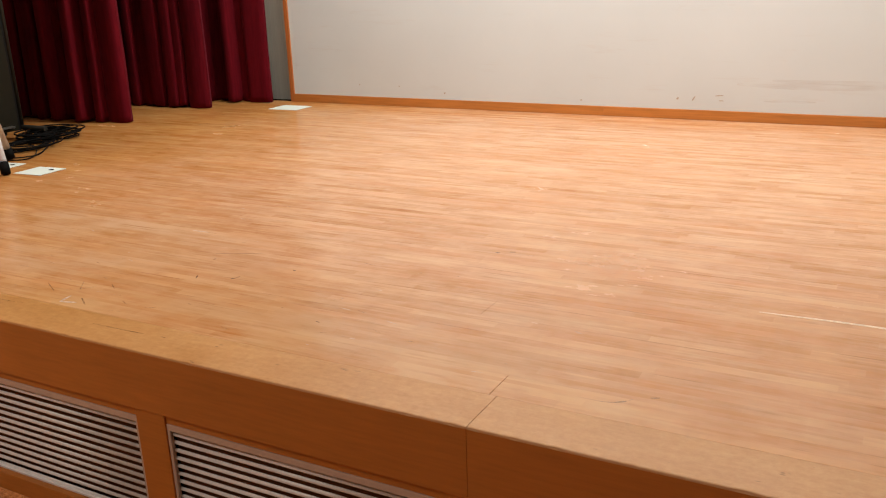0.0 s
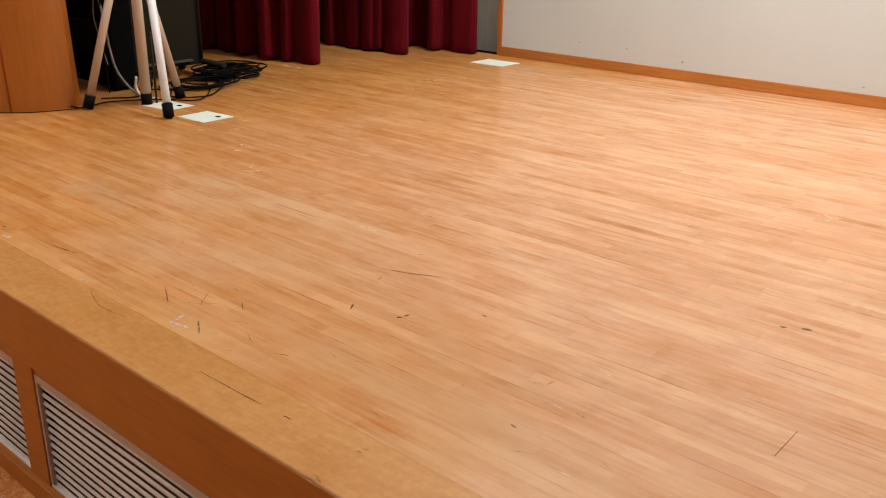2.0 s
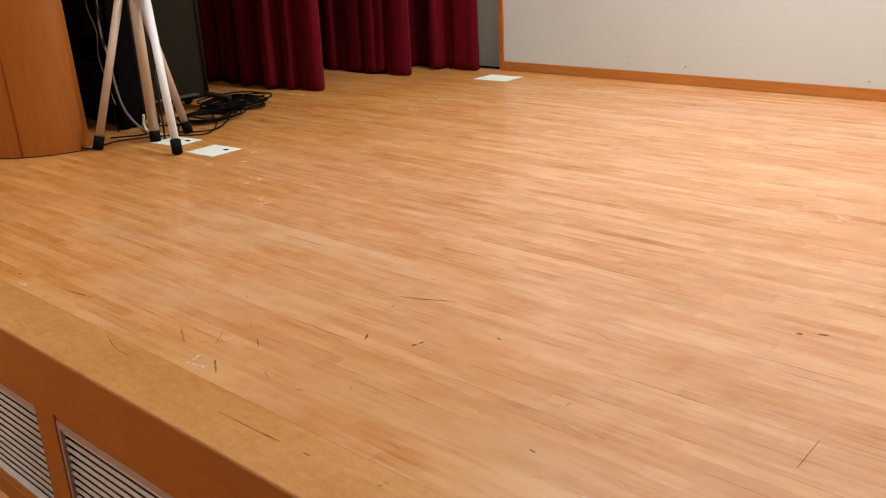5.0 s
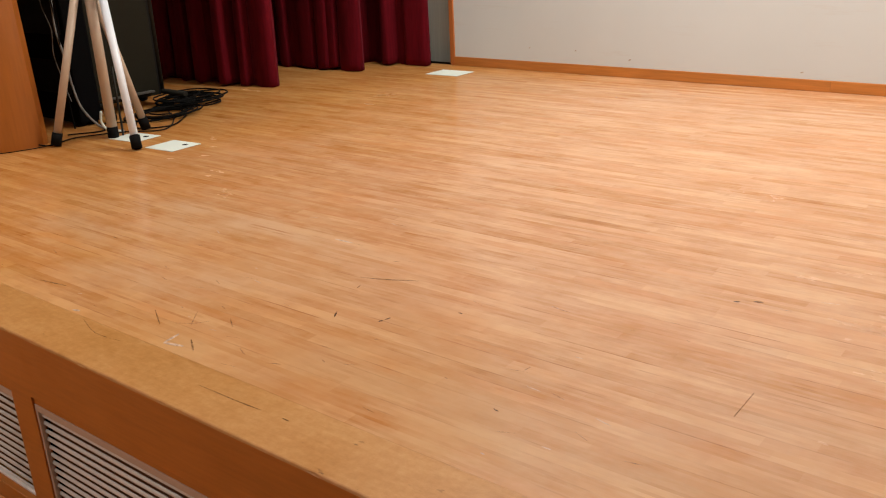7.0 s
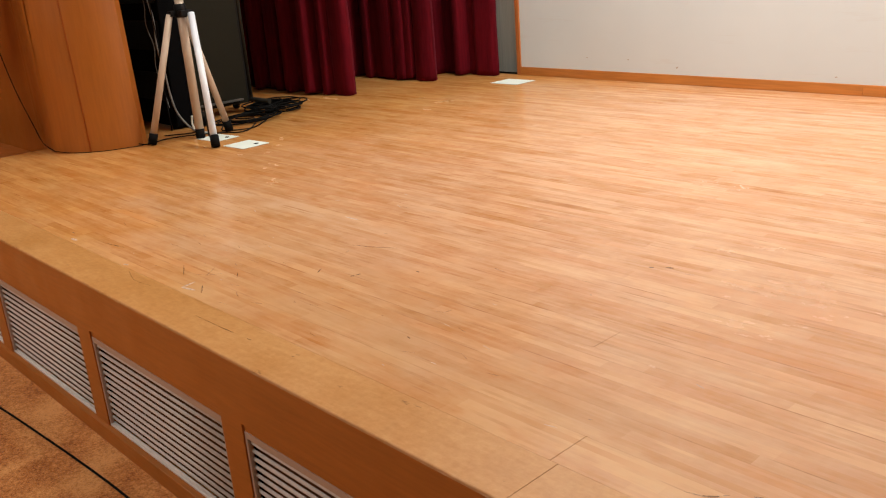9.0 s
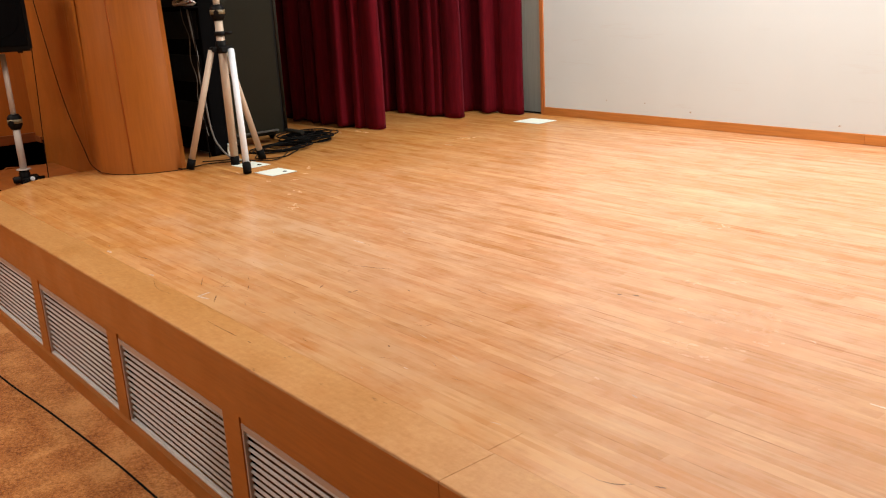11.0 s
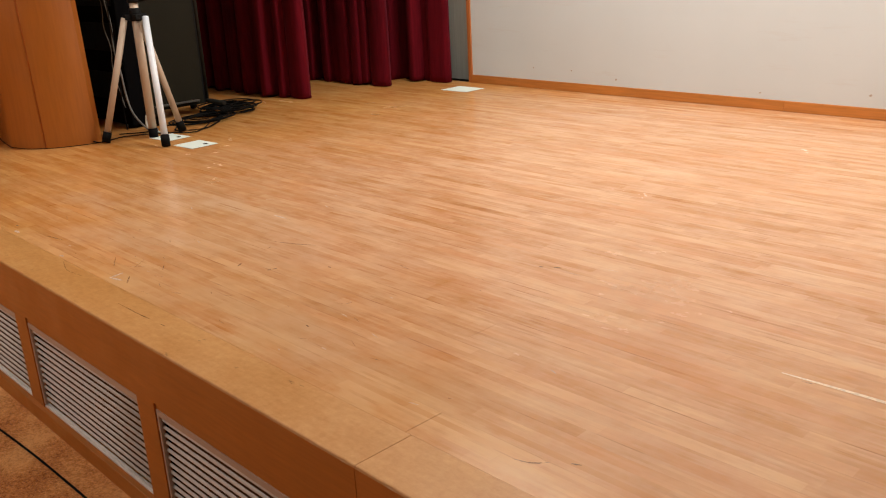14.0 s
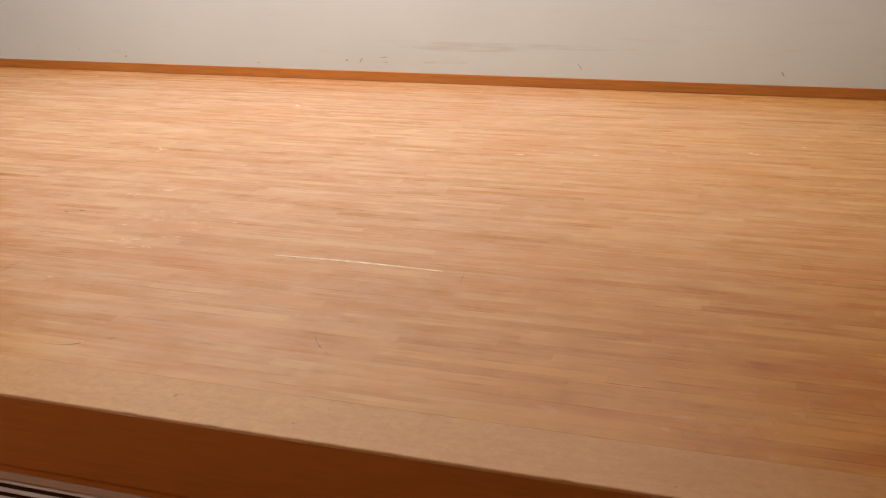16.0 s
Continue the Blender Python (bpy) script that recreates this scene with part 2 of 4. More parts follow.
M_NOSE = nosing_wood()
M_FASCIA = timber("fascia_veneer", (0.41, 0.140, 0.021), (0.08, 1, 1), 0.38, 0.16, 30, 2.0)
M_PANEL = timber("wall_veneer", (0.375, 0.118, 0.015), (1, 1, 0.05), 0.38, 0.16, 20, 2.0)
M_PANEL_RED = timber("red_wall_veneer", (0.38, 0.100, 0.018), (1, 1, 0.05), 0.36, 0.16, 20, 2.0)
M_TRIM = timber("trim_wood", (0.53, 0.205, 0.046), (0.06, 1, 1), 0.35, 0.28, 22, 3.0)
M_RAIL = timber("dark_rail_wood", (0.22, 0.060, 0.013), (1, 0.06, 1), 0.4, 0.2, 30)
M_STEP = timber("stair_wood", (0.31, 0.092, 0.015), (0.06, 0.06, 1), 0.4, 0.18, 30)
M_POST = timber("post_wood", (0.44, 0.15, 0.04), (1, 1, 0.06), 0.35, 0.2, 30)
M_BLACK = plain("black_plastic", (0.0035, 0.0035, 0.004), 0.55, 0, 0.2, 20, gloss=0.16)
M_RUBBER = plain("black_rubber", (0.005, 0.005, 0.005), 0.7, 0, 0.2, 20, gloss=0.08)
M_CABLE = plain("grey_cable_sheath", (0.20, 0.20, 0.19), 0.5, 0, 0.2, 20, gloss=0.3)
M_CLOTH_BLACK = plain("black_cloth", (0.003, 0.003, 0.0035), 0.95, 0, 0.2, 30, gloss=0.05)
M_BOARD = plain("dark_board", (0.0115, 0.0100, 0.0048), 0.65, 0, 0.1, 6, gloss=0.16)
M_BLADE = plain("blade_metal", (0.72, 0.71, 0.70), 0.42, 0.1, 0.10, 40)
# Pinkish tint puts the reflected wood into the frame's colour.
M_GRILLE = plain("grille_frame_metal", (0.52, 0.42, 0.36), 0.45, 0.2, 0.08, 40)
M_BOARD_RAIL = plain("dull_rail", (0.06, 0.056, 0.048), 0.5)
M_FRAME = plain("dark_tube", (0.022, 0.021, 0.017), 0.5, 0.1, 0.1, 20, gloss=0.16)
M_ALU = plain("aluminium", (0.50, 0.46, 0.42), 0.50, 0.15, 0.08, 40)
M_SILVER = plain("silvery_sheath", (0.78, 0.78, 0.80), 0.3, 0.3, 0.15, 60)
M_RED = plain("red_card", (0.22, 0.012, 0.010), 0.6, 0, 0.2, 30)
M_OLIVE = plain("olive_plastic", (0.20, 0.16, 0.09), 0.5, 0, 0.1, 20)
# One stand's tubes: beige, and white where the light on them is painted in.
M_BEIGE = plain("beige_tube", (0.54, 0.44, 0.345), 0.42, 0.05, 0.06, 20)
M_LIT_WHITE = plain("lit_white_tube", (0.80, 0.87, 0.96), 0.36, 0, 0.03, 20)
M_PAPER = plain("white_paper", (0.74, 0.84, 0.80), 0.6, 0, 0.03, 12)
M_GREY = plain("grey_paint", (0.74, 0.77, 0.70), 0.6, 0, 0.05, 3)
M_RIBBED = timber("ribbed_grey_cloth", (0.74, 0.76, 0.69), (1, 1, 0.03), 0.75, 0.14, 26)
M_CEIL = plain("ceiling_paint", (0.66, 0.63, 0.58), 0.8, 0, 0.04, 4)
M_HALL = plain("hall_plaster", (0.42, 0.34, 0.26), 0.8, 0, 0.06, 4)
# Brown sheet whose tone stands in for the shaded gaps between grille blades.
M_GRILLE_BACK = plain("brown_grille_backing", (0.10, 0.055, 0.036), 0.9, 0, 0.2, 30, gloss=0.1)
# Near-black, used for unlit depth under the stage and in the niche.
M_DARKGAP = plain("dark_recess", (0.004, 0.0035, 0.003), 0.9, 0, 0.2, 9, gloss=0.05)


def wall_white():
    n = Nodes("white_wall_cloth")
    p = n.place()
    weave = n.noise(p, 260, 2)
    broad = n.noise(p, 0.9, 4)
    col = n.ramp(broad, [(0.3, (0.625, 0.708, 0.755)), (0.7, (0.685, 0.768, 0.82))])
    # faint scuffs in flat bands
    scuff = n.noise(n.vec("MULTIPLY", p, (0.5, 1, 5.0)), 3.4, 6, 0.7)
    col = n.mix(n.span(scuff, 0.60, 0.80, 0.0, 0.25), col, (0.50, 0.43, 0.39))
    return n.set(col, 0.75, 0.0, weave, 0.12, 0.0008)


def carpet():
    """Cut pile, brushed into darker blocks with pale lines between them."""
    n = Nodes("orange_carpet")
    p = n.place()
    warp = n.add("ShaderNodeTexNoise", Vector=p, Scale=2.6, Detail=5.0, Roughness=0.5).outputs[1]
    q = n.vec("ADD", p, n.vec("MULTIPLY", n.vec("SUBTRACT", warp, (0.5, 0.5, 0.5)), (0.34, 0.30, 0)))
    xyz = n.add("ShaderNodeSeparateXYZ", Vector=q)
    u = n.math("DIVIDE", n.math("ADD", xyz.outputs[0], 9.0), 0.292)
    lane = n.add("ShaderNodeTexWhiteNoise", Vector=n.add("ShaderNodeCombineXYZ", X=n.math("FLOOR", u)).outputs[0]).outputs[0]
    v = n.math("DIVIDE", n.math("ADD", n.math("ADD", xyz.outputs[1], 9.0), n.math("MULTIPLY", lane, 0.30)), 0.43)
    du = n.math("ABSOLUTE", n.math("SUBTRACT", n.math("FRACT", u), 0.5))
    dv = n.math("ABSOLUTE", n.math("SUBTRACT", n.math("FRACT", v), 0.5))
    line = n.math("MAXIMUM", n.span(du, 0.30, 0.50, 0.0, 0.75), n.span(dv, 0.36, 0.50, 0.0, 0.6))
    line = n.math("MAXIMUM", line, n.span(xyz.outputs[1], -0.20, -0.12, 0.0, 0.6))
    line = n.math("MULTIPLY", line, n.span(n.noise(p, 2.1, 4, 0.6), 0.42, 0.62, 0.0, 1.0))
    pile, tuft, cloud = n.noise(p, 150, 4, 0.85), n.noise(p, 55, 5, 0.8), n.noise(p, 5.0, 5, 0.62)
    f = n.math("ADD", n.math("MULTIPLY", line, 0.19), n.math("MULTIPLY", cloud, 0.27))
    f = n.math("ADD", f, n.math("ADD", n.math("MULTIPLY", tuft, 0.50), n.math("MULTIPLY", pile, 0.46)))
    col = n.ramp(f, [(0.50, (0.21, 0.058, 0.010)), (0.57, (0.48, 0.166, 0.036)), (0.645, (0.68, 0.292, 0.084)), (0.74, (0.88, 0.465, 0.172))])
    return n.set(col, 0.95, 0.0, n.math("ADD", pile, tuft), 0.8, 0.006, **{"Sheen Weight": 0.15, "Specular IOR Level": 0.1})


def velvet():
    n = Nodes("wine_velvet")
    p = n.place((1, 1, 0.12))
    nap, broad = n.noise(p, 60, 4), n.noise(p, 5, 3)
    col = n.ramp(n.math("ADD", n.math("MULTIPLY", nap, 0.4), n.math("MULTIPLY", broad, 0.6)), [(0.3, (0.050, 0.0026, 0.0054)), (0.7, (0.138, 0.0064, 0.0135))])
    return n.set(col, 0.95, 0.0, nap, 0.2, 0.002, **{"Specular IOR Level": 0.04, "Sheen Weight": 0.12, "Sheen Roughness": 0.4, "Sheen Tint": (0.7, 0.10, 0.16, 1)})


M_WALL, M_CARPET, M_VELVET = wall_white(), carpet(), velvet()


# ---- mesh helpers ----
def box_into(bm, x0, x1, y0, y1, z0, z1, bevel=0.0):
    r = bmesh.ops.create_cube(bm, size=1.0, matrix=Matrix.Translation(((x0 + x1) / 2, (y0 + y1) / 2, (z0 + z1) / 2)) @ Matrix.Diagonal((x1 - x0, y1 - y0, z1 - z0, 1)))
    if bevel:
        edges = list({e for v in r["verts"] for e in v.link_edges})
        bmesh.ops.bevel(bm, geom=edges, offset=bevel, segments=2, affect="EDGES", profile=0.6)


def tube_into(bm, points, r, sides=8, caps=True, radii=None):
    """A round tube along a line of points."""
    pts = [Vector(p) for p in points]
    rings, up = [], None
    for i, p in enumerate(pts):
        d = (pts[min(i + 1, len(pts) - 1)] - pts[max(i - 1, 0)]).normalized()
        if up is None:
            up = Vector((0, 0, 1)) if abs(d.z) < 0.9 else Vector((1, 0, 0))
        side = d.cross(up).normalized()
        up = side.cross(d).normalized()
        rr = radii[i] if radii else r
        rings.append([bm.verts.new(p + rr * (math.cos(a) * side + math.sin(a) * up)) for a in (2 * math.pi * k / sides for k in range(sides))])
    for a, b in zip(rings, rings[1:]):
        for k in range(sides):
            bm.faces.new((a[k], a[(k + 1) % sides], b[(k + 1) % sides], b[k])).smooth = True
    if caps:
        bm.faces.new(rings[0][::-1])
        bm.faces.new(rings[-1])


def prism_into(bm, outline, z0, z1):
    """An upright prism over a plan outline given anticlockwise."""
    low = [bm.verts.new((x, y, z0)) for x, y in outline]
    top = [bm.verts.new((x, y, z1)) for x, y in outline]
    for i in range(len(outline)):
        j = (i + 1) % len(outline)
        bm.faces.new((low[i], low[j], top[j], top[i]))
    bm.faces.new(low[::-1])
    bm.faces.new(top)


def mesh_of(name, bm, material):
    bmesh.ops.recalc_face_normals(bm, faces=bm.faces)
    me = bpy.data.meshes.new(name)
    bm.to_mesh(me)
    bm.free()
    me.materials.append(material)
    return me


def solid(name, bm, material):
    return new(name, mesh_of(name, bm, material))


def part(name, bm, material, parent, label=""):
    ob = solid(name, bm, material)
    ob.parent = parent
    ob.matrix_parent_inverse = parent.matrix_world.inverted()
    return tagged(ob, label)


def piece(name, data, parent, at):
    ob = new(name, data)
    ob.parent = parent
    ob.matrix_basis = at
    return ob


def box(name, x0, x1, y0, y1, z0, z1, material, bevel=0.0, parent=None, label=""):
    bm = bmesh.new()
    box_into(bm, x0, x1, y0, y1, z0, z1, bevel)
    return part(name, bm, material, parent, label) if parent else solid(name, bm, material)


def tube(name, points, r, material, sides=8, parent=None, label="", radii=None):
    bm = bmesh.new()
    tube_into(bm, points, r, sides, True, radii)
    return part(name, bm, material, parent, label) if parent else solid(name, bm, material)


def base(name, x, y, z):
    ob = new(name)
    ob.location = (x, y, z)
    bpy.context.view_layer.update()
    return ob


def smooth_line(points, steps=8):
    """Catmull-Rom through points."""
    pts = [Vector(p) for p in points]
    ext = [2 * pts[0] - pts[1], *pts, 2 * pts[-1] - pts[-2]]
    out = []
    for a, b, c, d in zip(ext, ext[1:], ext[2:], ext[3:]):
        for k in range(steps):
            t = k / steps
            out.append(0.5 * ((2 * b) + (c - a) * t + (2 * a - 5 * b + 4 * c - d) * t * t + (3 * b - a - 3 * c + d) * t ** 3))
    return [*out, pts[-1]]


# ---- the setting ----
def structure(ob, label, category):
    return tagged(ob, label, category, kind="structure")


structure(box("hall_floor", -7.5, 6.0, -6.5, 4.6, -0.12, LOW, M_CARPET), "orange-brown mottled pile carpet over the hall floor", "carpet")
structure(box("ceiling", -7.5, 6.0, -6.5, 4.9, CEIL, CEIL + 0.15, M_CEIL), "plain off-white painted ceiling over hall and stage", "ceiling")
structure(box("wall_south", -7.5, 6.0, -6.65, -6.5, LOW, CEIL, M_HALL), "plain beige plastered rear wall of the hall", "wall")
structure(box("wall_east", 6.0, 6.15, -6.5, 4.9, LOW, CEIL, M_HALL), "plain beige plastered side wall of the hall", "wall")
structure(box("wall_wing", -7.65, -7.5, 0.9, 4.9, LOW, CEIL, M_GREY), "grey painted side wall of the stage wing", "wall")
structure(box("wall_west", -5.65, -5.5, 0.44, 1.04, 0.70, CEIL, M_PANEL), "orange-brown veneered side wall of the hall over a low niche", "wall")
structure(box("wall_west_recess", -5.70, -5.54, -6.5, 0.44, 0.70, CEIL, M_PANEL_RED), "reddish veneered set-back side wall of the hall", "wall")
structure(box("wall_west_low", -5.80, -5.62, -6.5, 1.04, LOW, 0.412, M_RAIL), "reddish veneered low wall under a dark niche", "wall")
niche = structure(box("wall_niche", -5.75, -5.60, -6.5, 0.42, 0.412, 0.70, M_PANEL_RED), "reddish wooden back of the low wall niche", "wall")
box("joint_strip", -5.60, -5.592, 0.225, 0.245, 0.475, 0.695, M_DARKGAP, 0, niche)
# Shade inside the niche is put into this near-black backing.
structure(box("wall_niche_end", -6.0, -5.9, 0.42, 1.04, 0.0, 0.85, M_DARKGAP), "near-black backing for the shade in the open end of the wall niche", "wall")
structure(box("trim_rail", -5.54, -5.47, -6.5, 0.83, 0.645, 0.71, M_RAIL, 0.004), "dark brown wooden rail over the low wall niche", "trim")
structure(box("trim_sill", -5.56, -5.48, -6.5, 0.83, 0.413, 0.470, M_RAIL, 0.004), "dark brown wooden sill of the low wall niche", "trim")
structure(box("wall_backstage", -7.5, -3.50, 4.17, 4.3, 0, CEIL, M_RIBBED), "pale grey ribbed wall behind the wine curtains", "wall")
north = structure(box("wall_north", -3.458, 6.0, BACK, BACK + 0.12, ZS, CEIL, M_WALL), "off-white scuffed cloth-covered back wall of the stage", "wall")
structure(box("trim_post", -3.493, -3.458, BACK - 0.012, BACK + 0.30, ZS, CEIL, M_POST, 0.003), "orange-brown wooden edge post of the back wall", "trim")
skirting = structure(base("baseboard", -3.458, BACK - 0.007, ZS), "orange-brown wooden skirting along the back wall", "skirting")
for x0, x1 in ((-3.458, -1.0103), (-1.0097, 2.75), (2.7506, 6.0)):
    box("skirting_board", x0, x1, BACK - 0.014, BACK - 0.001, ZS + 0.001, ZS + 0.060, M_TRIM, 0.003, skirting)

# pier beside the stage opening, veneered and rounded towards the stage
bm = bmesh.new()
corner = [(-4.46, 0.90), (-4.43, 0.838), (-4.38, 0.8325), (-4.30, 0.824), (-4.20, 0.806), (-4.12, 0.792), (-4.06, 0.795), (-3.985, 0.835), (-3.935, 0.875), (-3.885, 0.935), (-3.845, 1.02), (-3.825, 1.10), (-3.82, 1.18)]
round_face = [(p.x, p.y) for p in smooth_line([(x, y, 0) for x, y in corner], 5)]
prism_into(bm, [*round_face, (-3.85, 1.22), (-4.46, 1.22)], ZS - 0.10, CEIL)
TAPER = 0.05
for v in bm.verts:
    if v.co.x > -4.1:
        v.co.x -= TAPER * (v.co.z - ZS)
pier = structure(solid("wall_pier", bm, M_PANEL), "rounded orange-brown veneered pier beside the stage", "wall")
for px, py in ((-3.90, 0.914),):
    tube("seam", [(px, py, ZS + 0.002), (px - TAPER * (CEIL - ZS), py, CEIL - 0.01)], 0.004, M_PANEL_RED, 6, pier)
bm = bmesh.new()
box_into(bm, -5.65, -4.40, 0.835, 0.95, 0.665, CEIL)
box_into(bm, -5.335, -4.40, 0.835, 0.95, LOW, 0.665)
structure(solid("wall_side_panel", bm, M_PANEL), "orange-brown veneered wall panel beside the stage stairs, cut out over the niche", "wall")
# Second near-black sheet, painted for the shade under the side panel.
structure(box("wall_niche_side", -5.9, -5.335, 0.955, 1.00, LOW, 0.70, M_DARKGAP), "near-black backing for the shade in the niche below the side panel", "wall")
structure(box("trim_rail_end", -5.47, -5.338, 0.822, 0.833, 0.648, 0.690, M_RAIL, 0.003), "dark brown end of the wooden niche rail", "trim")
structure(box("trim_sill_end", -5.48, -5.215, 0.822, 0.85, 0.425, 0.470, M_RAIL, 0.003), "dark brown end of the wooden niche sill", "trim")
outlet = tagged(base("wall_outlet", -5.47, 0.945, 0.60), "small grey wall outlet in the dark niche", "wall outlet")
box("cover", -5.500, -5.462, 0.946, 0.9545, 0.578, 0.612, M_BOARD_RAIL, 0.003, outlet)
box("socket", -5.491, -5.471, 0.9445, 0.9465, 0.586, 0.604, M_CABLE, 0.0008, outlet, "paler socket face")

# ---- the stage ----
W = 0.109
SIDE_X, SIDE_Y = -4.275, 0.46   # where the slanting left end turns to run straight back


def left_end(y):
    return LEFT + (SIDE_X - LEFT) * min(1.0, y / SIDE_Y)


bm = bmesh.new()
prism_into(bm, [(LEFT + 0.01, 0.012), (6.0, 0.012), (6.0, 4.17), (-7.5, 4.17), (-7.5, 1.25), (SIDE_X + 0.005, 1.25), (SIDE_X + 0.005, SIDE_Y)], ZS - 0.10, ZS - 0.022)
prism_into(bm, [(LEFT + 0.05, 0.10), (6.0, 0.10), (6.0, 4.17), (-7.5, 4.17), (-7.5, 1.30), (SIDE_X + 0.06, 1.30), (SIDE_X + 0.06, SIDE_Y)], LOW, ZS - 0.10)
stage = structure(solid("floor_stage", bm, M_DARKGAP), "worn strip-parquet stage floor with a golden front edge board", "floor")

front = structure(base("stage_front", 0, 0.02, 0), "orange-brown veneered front of the raised stage", "stage front")
for x0, x1 in ((LEFT, -0.0012), (0.0012, 6.0)):
    box("fascia_board", x0, x1, 0.0, 0.0055, 0.404, ZS - 0.0058, M_FASCIA, 0.0004, front)
    box("plinth_board", x0, x1, -0.008, 0.030, LOW, 0.044, M_FASCIA, 0.002, front)
box("joint_fill", -0.0011, 0.0011, 0.0012, 0.0055, 0.404, ZS - 0.0058, M_FASCIA, 0, front)
box("rail_lip", LEFT, 6.0, 0.012, 0.030, 0.375, 0.404, M_FASCIA, 0.001, front)
PITCH, STILE = 0.943, 0.106
lefts = [-3.74 + PITCH * k for k in range(10)]
box("stile", LEFT, -3.743, 0.006, 0.030, 0.044, 0.4035, M_FASCIA, 0.0015, front)
for x in lefts[1:]:
    box("stile", x - STILE, x, 0.006, 0.030, 0.044, 0.4035, M_FASCIA, 0.0015, front)
# the slanting left end, then the short straight side
bm = bmesh.new()
prism_into(bm, [(LEFT, 0.004), (LEFT + 0.02, 0.012), (SIDE_X + 0.02, SIDE_Y + 0.006), (SIDE_X + 0.02, 1.20), (SIDE_X, 1.20), (SIDE_X, SIDE_Y)], LOW, ZS - 0.021)
part("end_board", bm, M_FASCIA, front)


def grille(x0):
    """A louvred ventilation grille: a flat frame with a sill and sloping rounded blades."""
    w, z0, z1, f = PITCH - STILE, 0.0445, 0.3745, 0.012
    g = base("vent_grille", x0 + w / 2, 0.02, z0)
    tagged(g, "aluminium louvred ventilation grille set in the stage front", "vent grille", "grilles in the stage front")
    bm = bmesh.new()
    for bx in ((x0, x0 + w, z1 - 0.019, z1), (x0, x0 + f, z0 + 0.01, z1 - 0.019), (x0 + w - f, x0 + w, z0 + 0.01, z1 - 0.019)):
        box_into(bm, bx[0] + 0.001, bx[1] - 0.001, 0.010, 0.022, bx[2], bx[3], 0.0012)
    part("frame", bm, M_GRILLE, g)
    # Light caught by the sill is put into its colour: the paler blade metal.
    bm = bmesh.new()
    box_into(bm, x0 + 0.001, x0 + w - 0.001, 0.010, 0.022, z0, z0 + 0.007, 0.0015)
    part("sill", bm, M_BLADE, g, "lower edge of the grille, paler for the light on it")
    # Added sheet that gives the gaps between the blades their shaded brown.
    box("backing", x0 + 0.002, x0 + w - 0.002, 0.040, 0.044, z0, z1, M_GRILLE_BACK, 0, g)
    half, tilt = w / 2 - f + 0.001, math.radians(64)
    bm = bmesh.new()
    ends = []
    for sx in (-half, half):
        ring = []
        for k in range(8):
            u, v = 0.0052 * math.cos(math.pi * k / 4), 0.0019 * math.sin(math.pi * k / 4)
            ring.append(bm.verts.new((sx, u * math.cos(tilt) - v * math.sin(tilt), u * math.sin(tilt) + v * math.cos(tilt))))
        ends.append(ring)
    for k in range(8):
        bm.faces.new((ends[0][k], ends[0][(k + 1) % 8], ends[1][(k + 1) % 8], ends[1][k])).smooth = True
    bm.faces.new(ends[0][::-1])
    bm.faces.new(ends[1])
    data = mesh_of("blade", bm, M_BLADE)
    for k in range(13):
        piece("blade", data, g, pose(0, 0.0005, 0.342 - 0.0240 * k - z0))
    return g


for x in lefts:
    grille(x)

# the front edge boards, their rim dented and chipped
chips = random.Random(11)
for x0, x1 in ((LEFT - 0.003, -0.0007), (0.0007, 3.2), (3.2016, 6.0)):
    bm = bmesh.new()
    sec = [(0.155, -0.02), (0.155, 0.0), (0.0045, 0.0), (0.0014, -0.0011), (0.0, -0.0036), (-0.0003, -0.0056), (0.006, -0.0056), (0.006, -0.02)]
    count = int((x1 - x0) / 0.018)
    rings = []
    for k in range(count + 1):
        x = x0 + (x1 - x0) * k / count
        dent = max(0.0, chips.gauss(0.0, 0.0006)) + (chips.uniform(0.0008, 0.0022) if chips.random() < 0.05 else 0.0)
        rings.append([bm.verts.new((x + (left_end(y) - LEFT if k == 0 and x < -3 else 0), y + (dent if -0.01 < z and y < 0.1 and i in (2, 3, 4) else 0), ZS + z)) for i, (y, z) in enumerate(sec)])
    for a, b in zip(rings, rings[1:]):
        for i in range(len(sec)):
            j = (i + 1) % len(sec)
            bm.faces.new((a[i], a[j], b[j], b[i]))
    bm.faces.new(rings[0])
    bm.faces.new(rings[-1][::-1])
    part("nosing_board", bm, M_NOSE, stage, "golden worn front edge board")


def plank_mesh(x0a, x0b, x1, w):
    """A floor board from x0 (its two corners may differ) to x1, with a fine chamfer."""
    c, h = 0.00012, 0.02
    bm = bmesh.new()
    rows = []
    for dz, ins in ((-h, 0), (-c, 0), (0, c)):
        rows.append([bm.verts.new(p) for p in ((x0a + ins, ins, dz), (x1 - ins, ins, dz), (x1 - ins, w - ins, dz), (x0b + ins, w - ins, dz))])
    for a, b in zip(rows, rows[1:]):
        for k in range(4):
            bm.faces.new((a[k], a[(k + 1) % 4], b[(k + 1) % 4], b[k]))
    bm.faces.new(rows[-1])
    bm.faces.new(rows[0][::-1])
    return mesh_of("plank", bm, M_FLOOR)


rng = random.Random(5)
LONG = 1.82
whole = plank_mesh(0, 0, LONG, W - 0.0002)
open_end = plank_mesh(0.0012, 0.0012, LONG, W - 0.0002)


y, row = 0.1555, 0
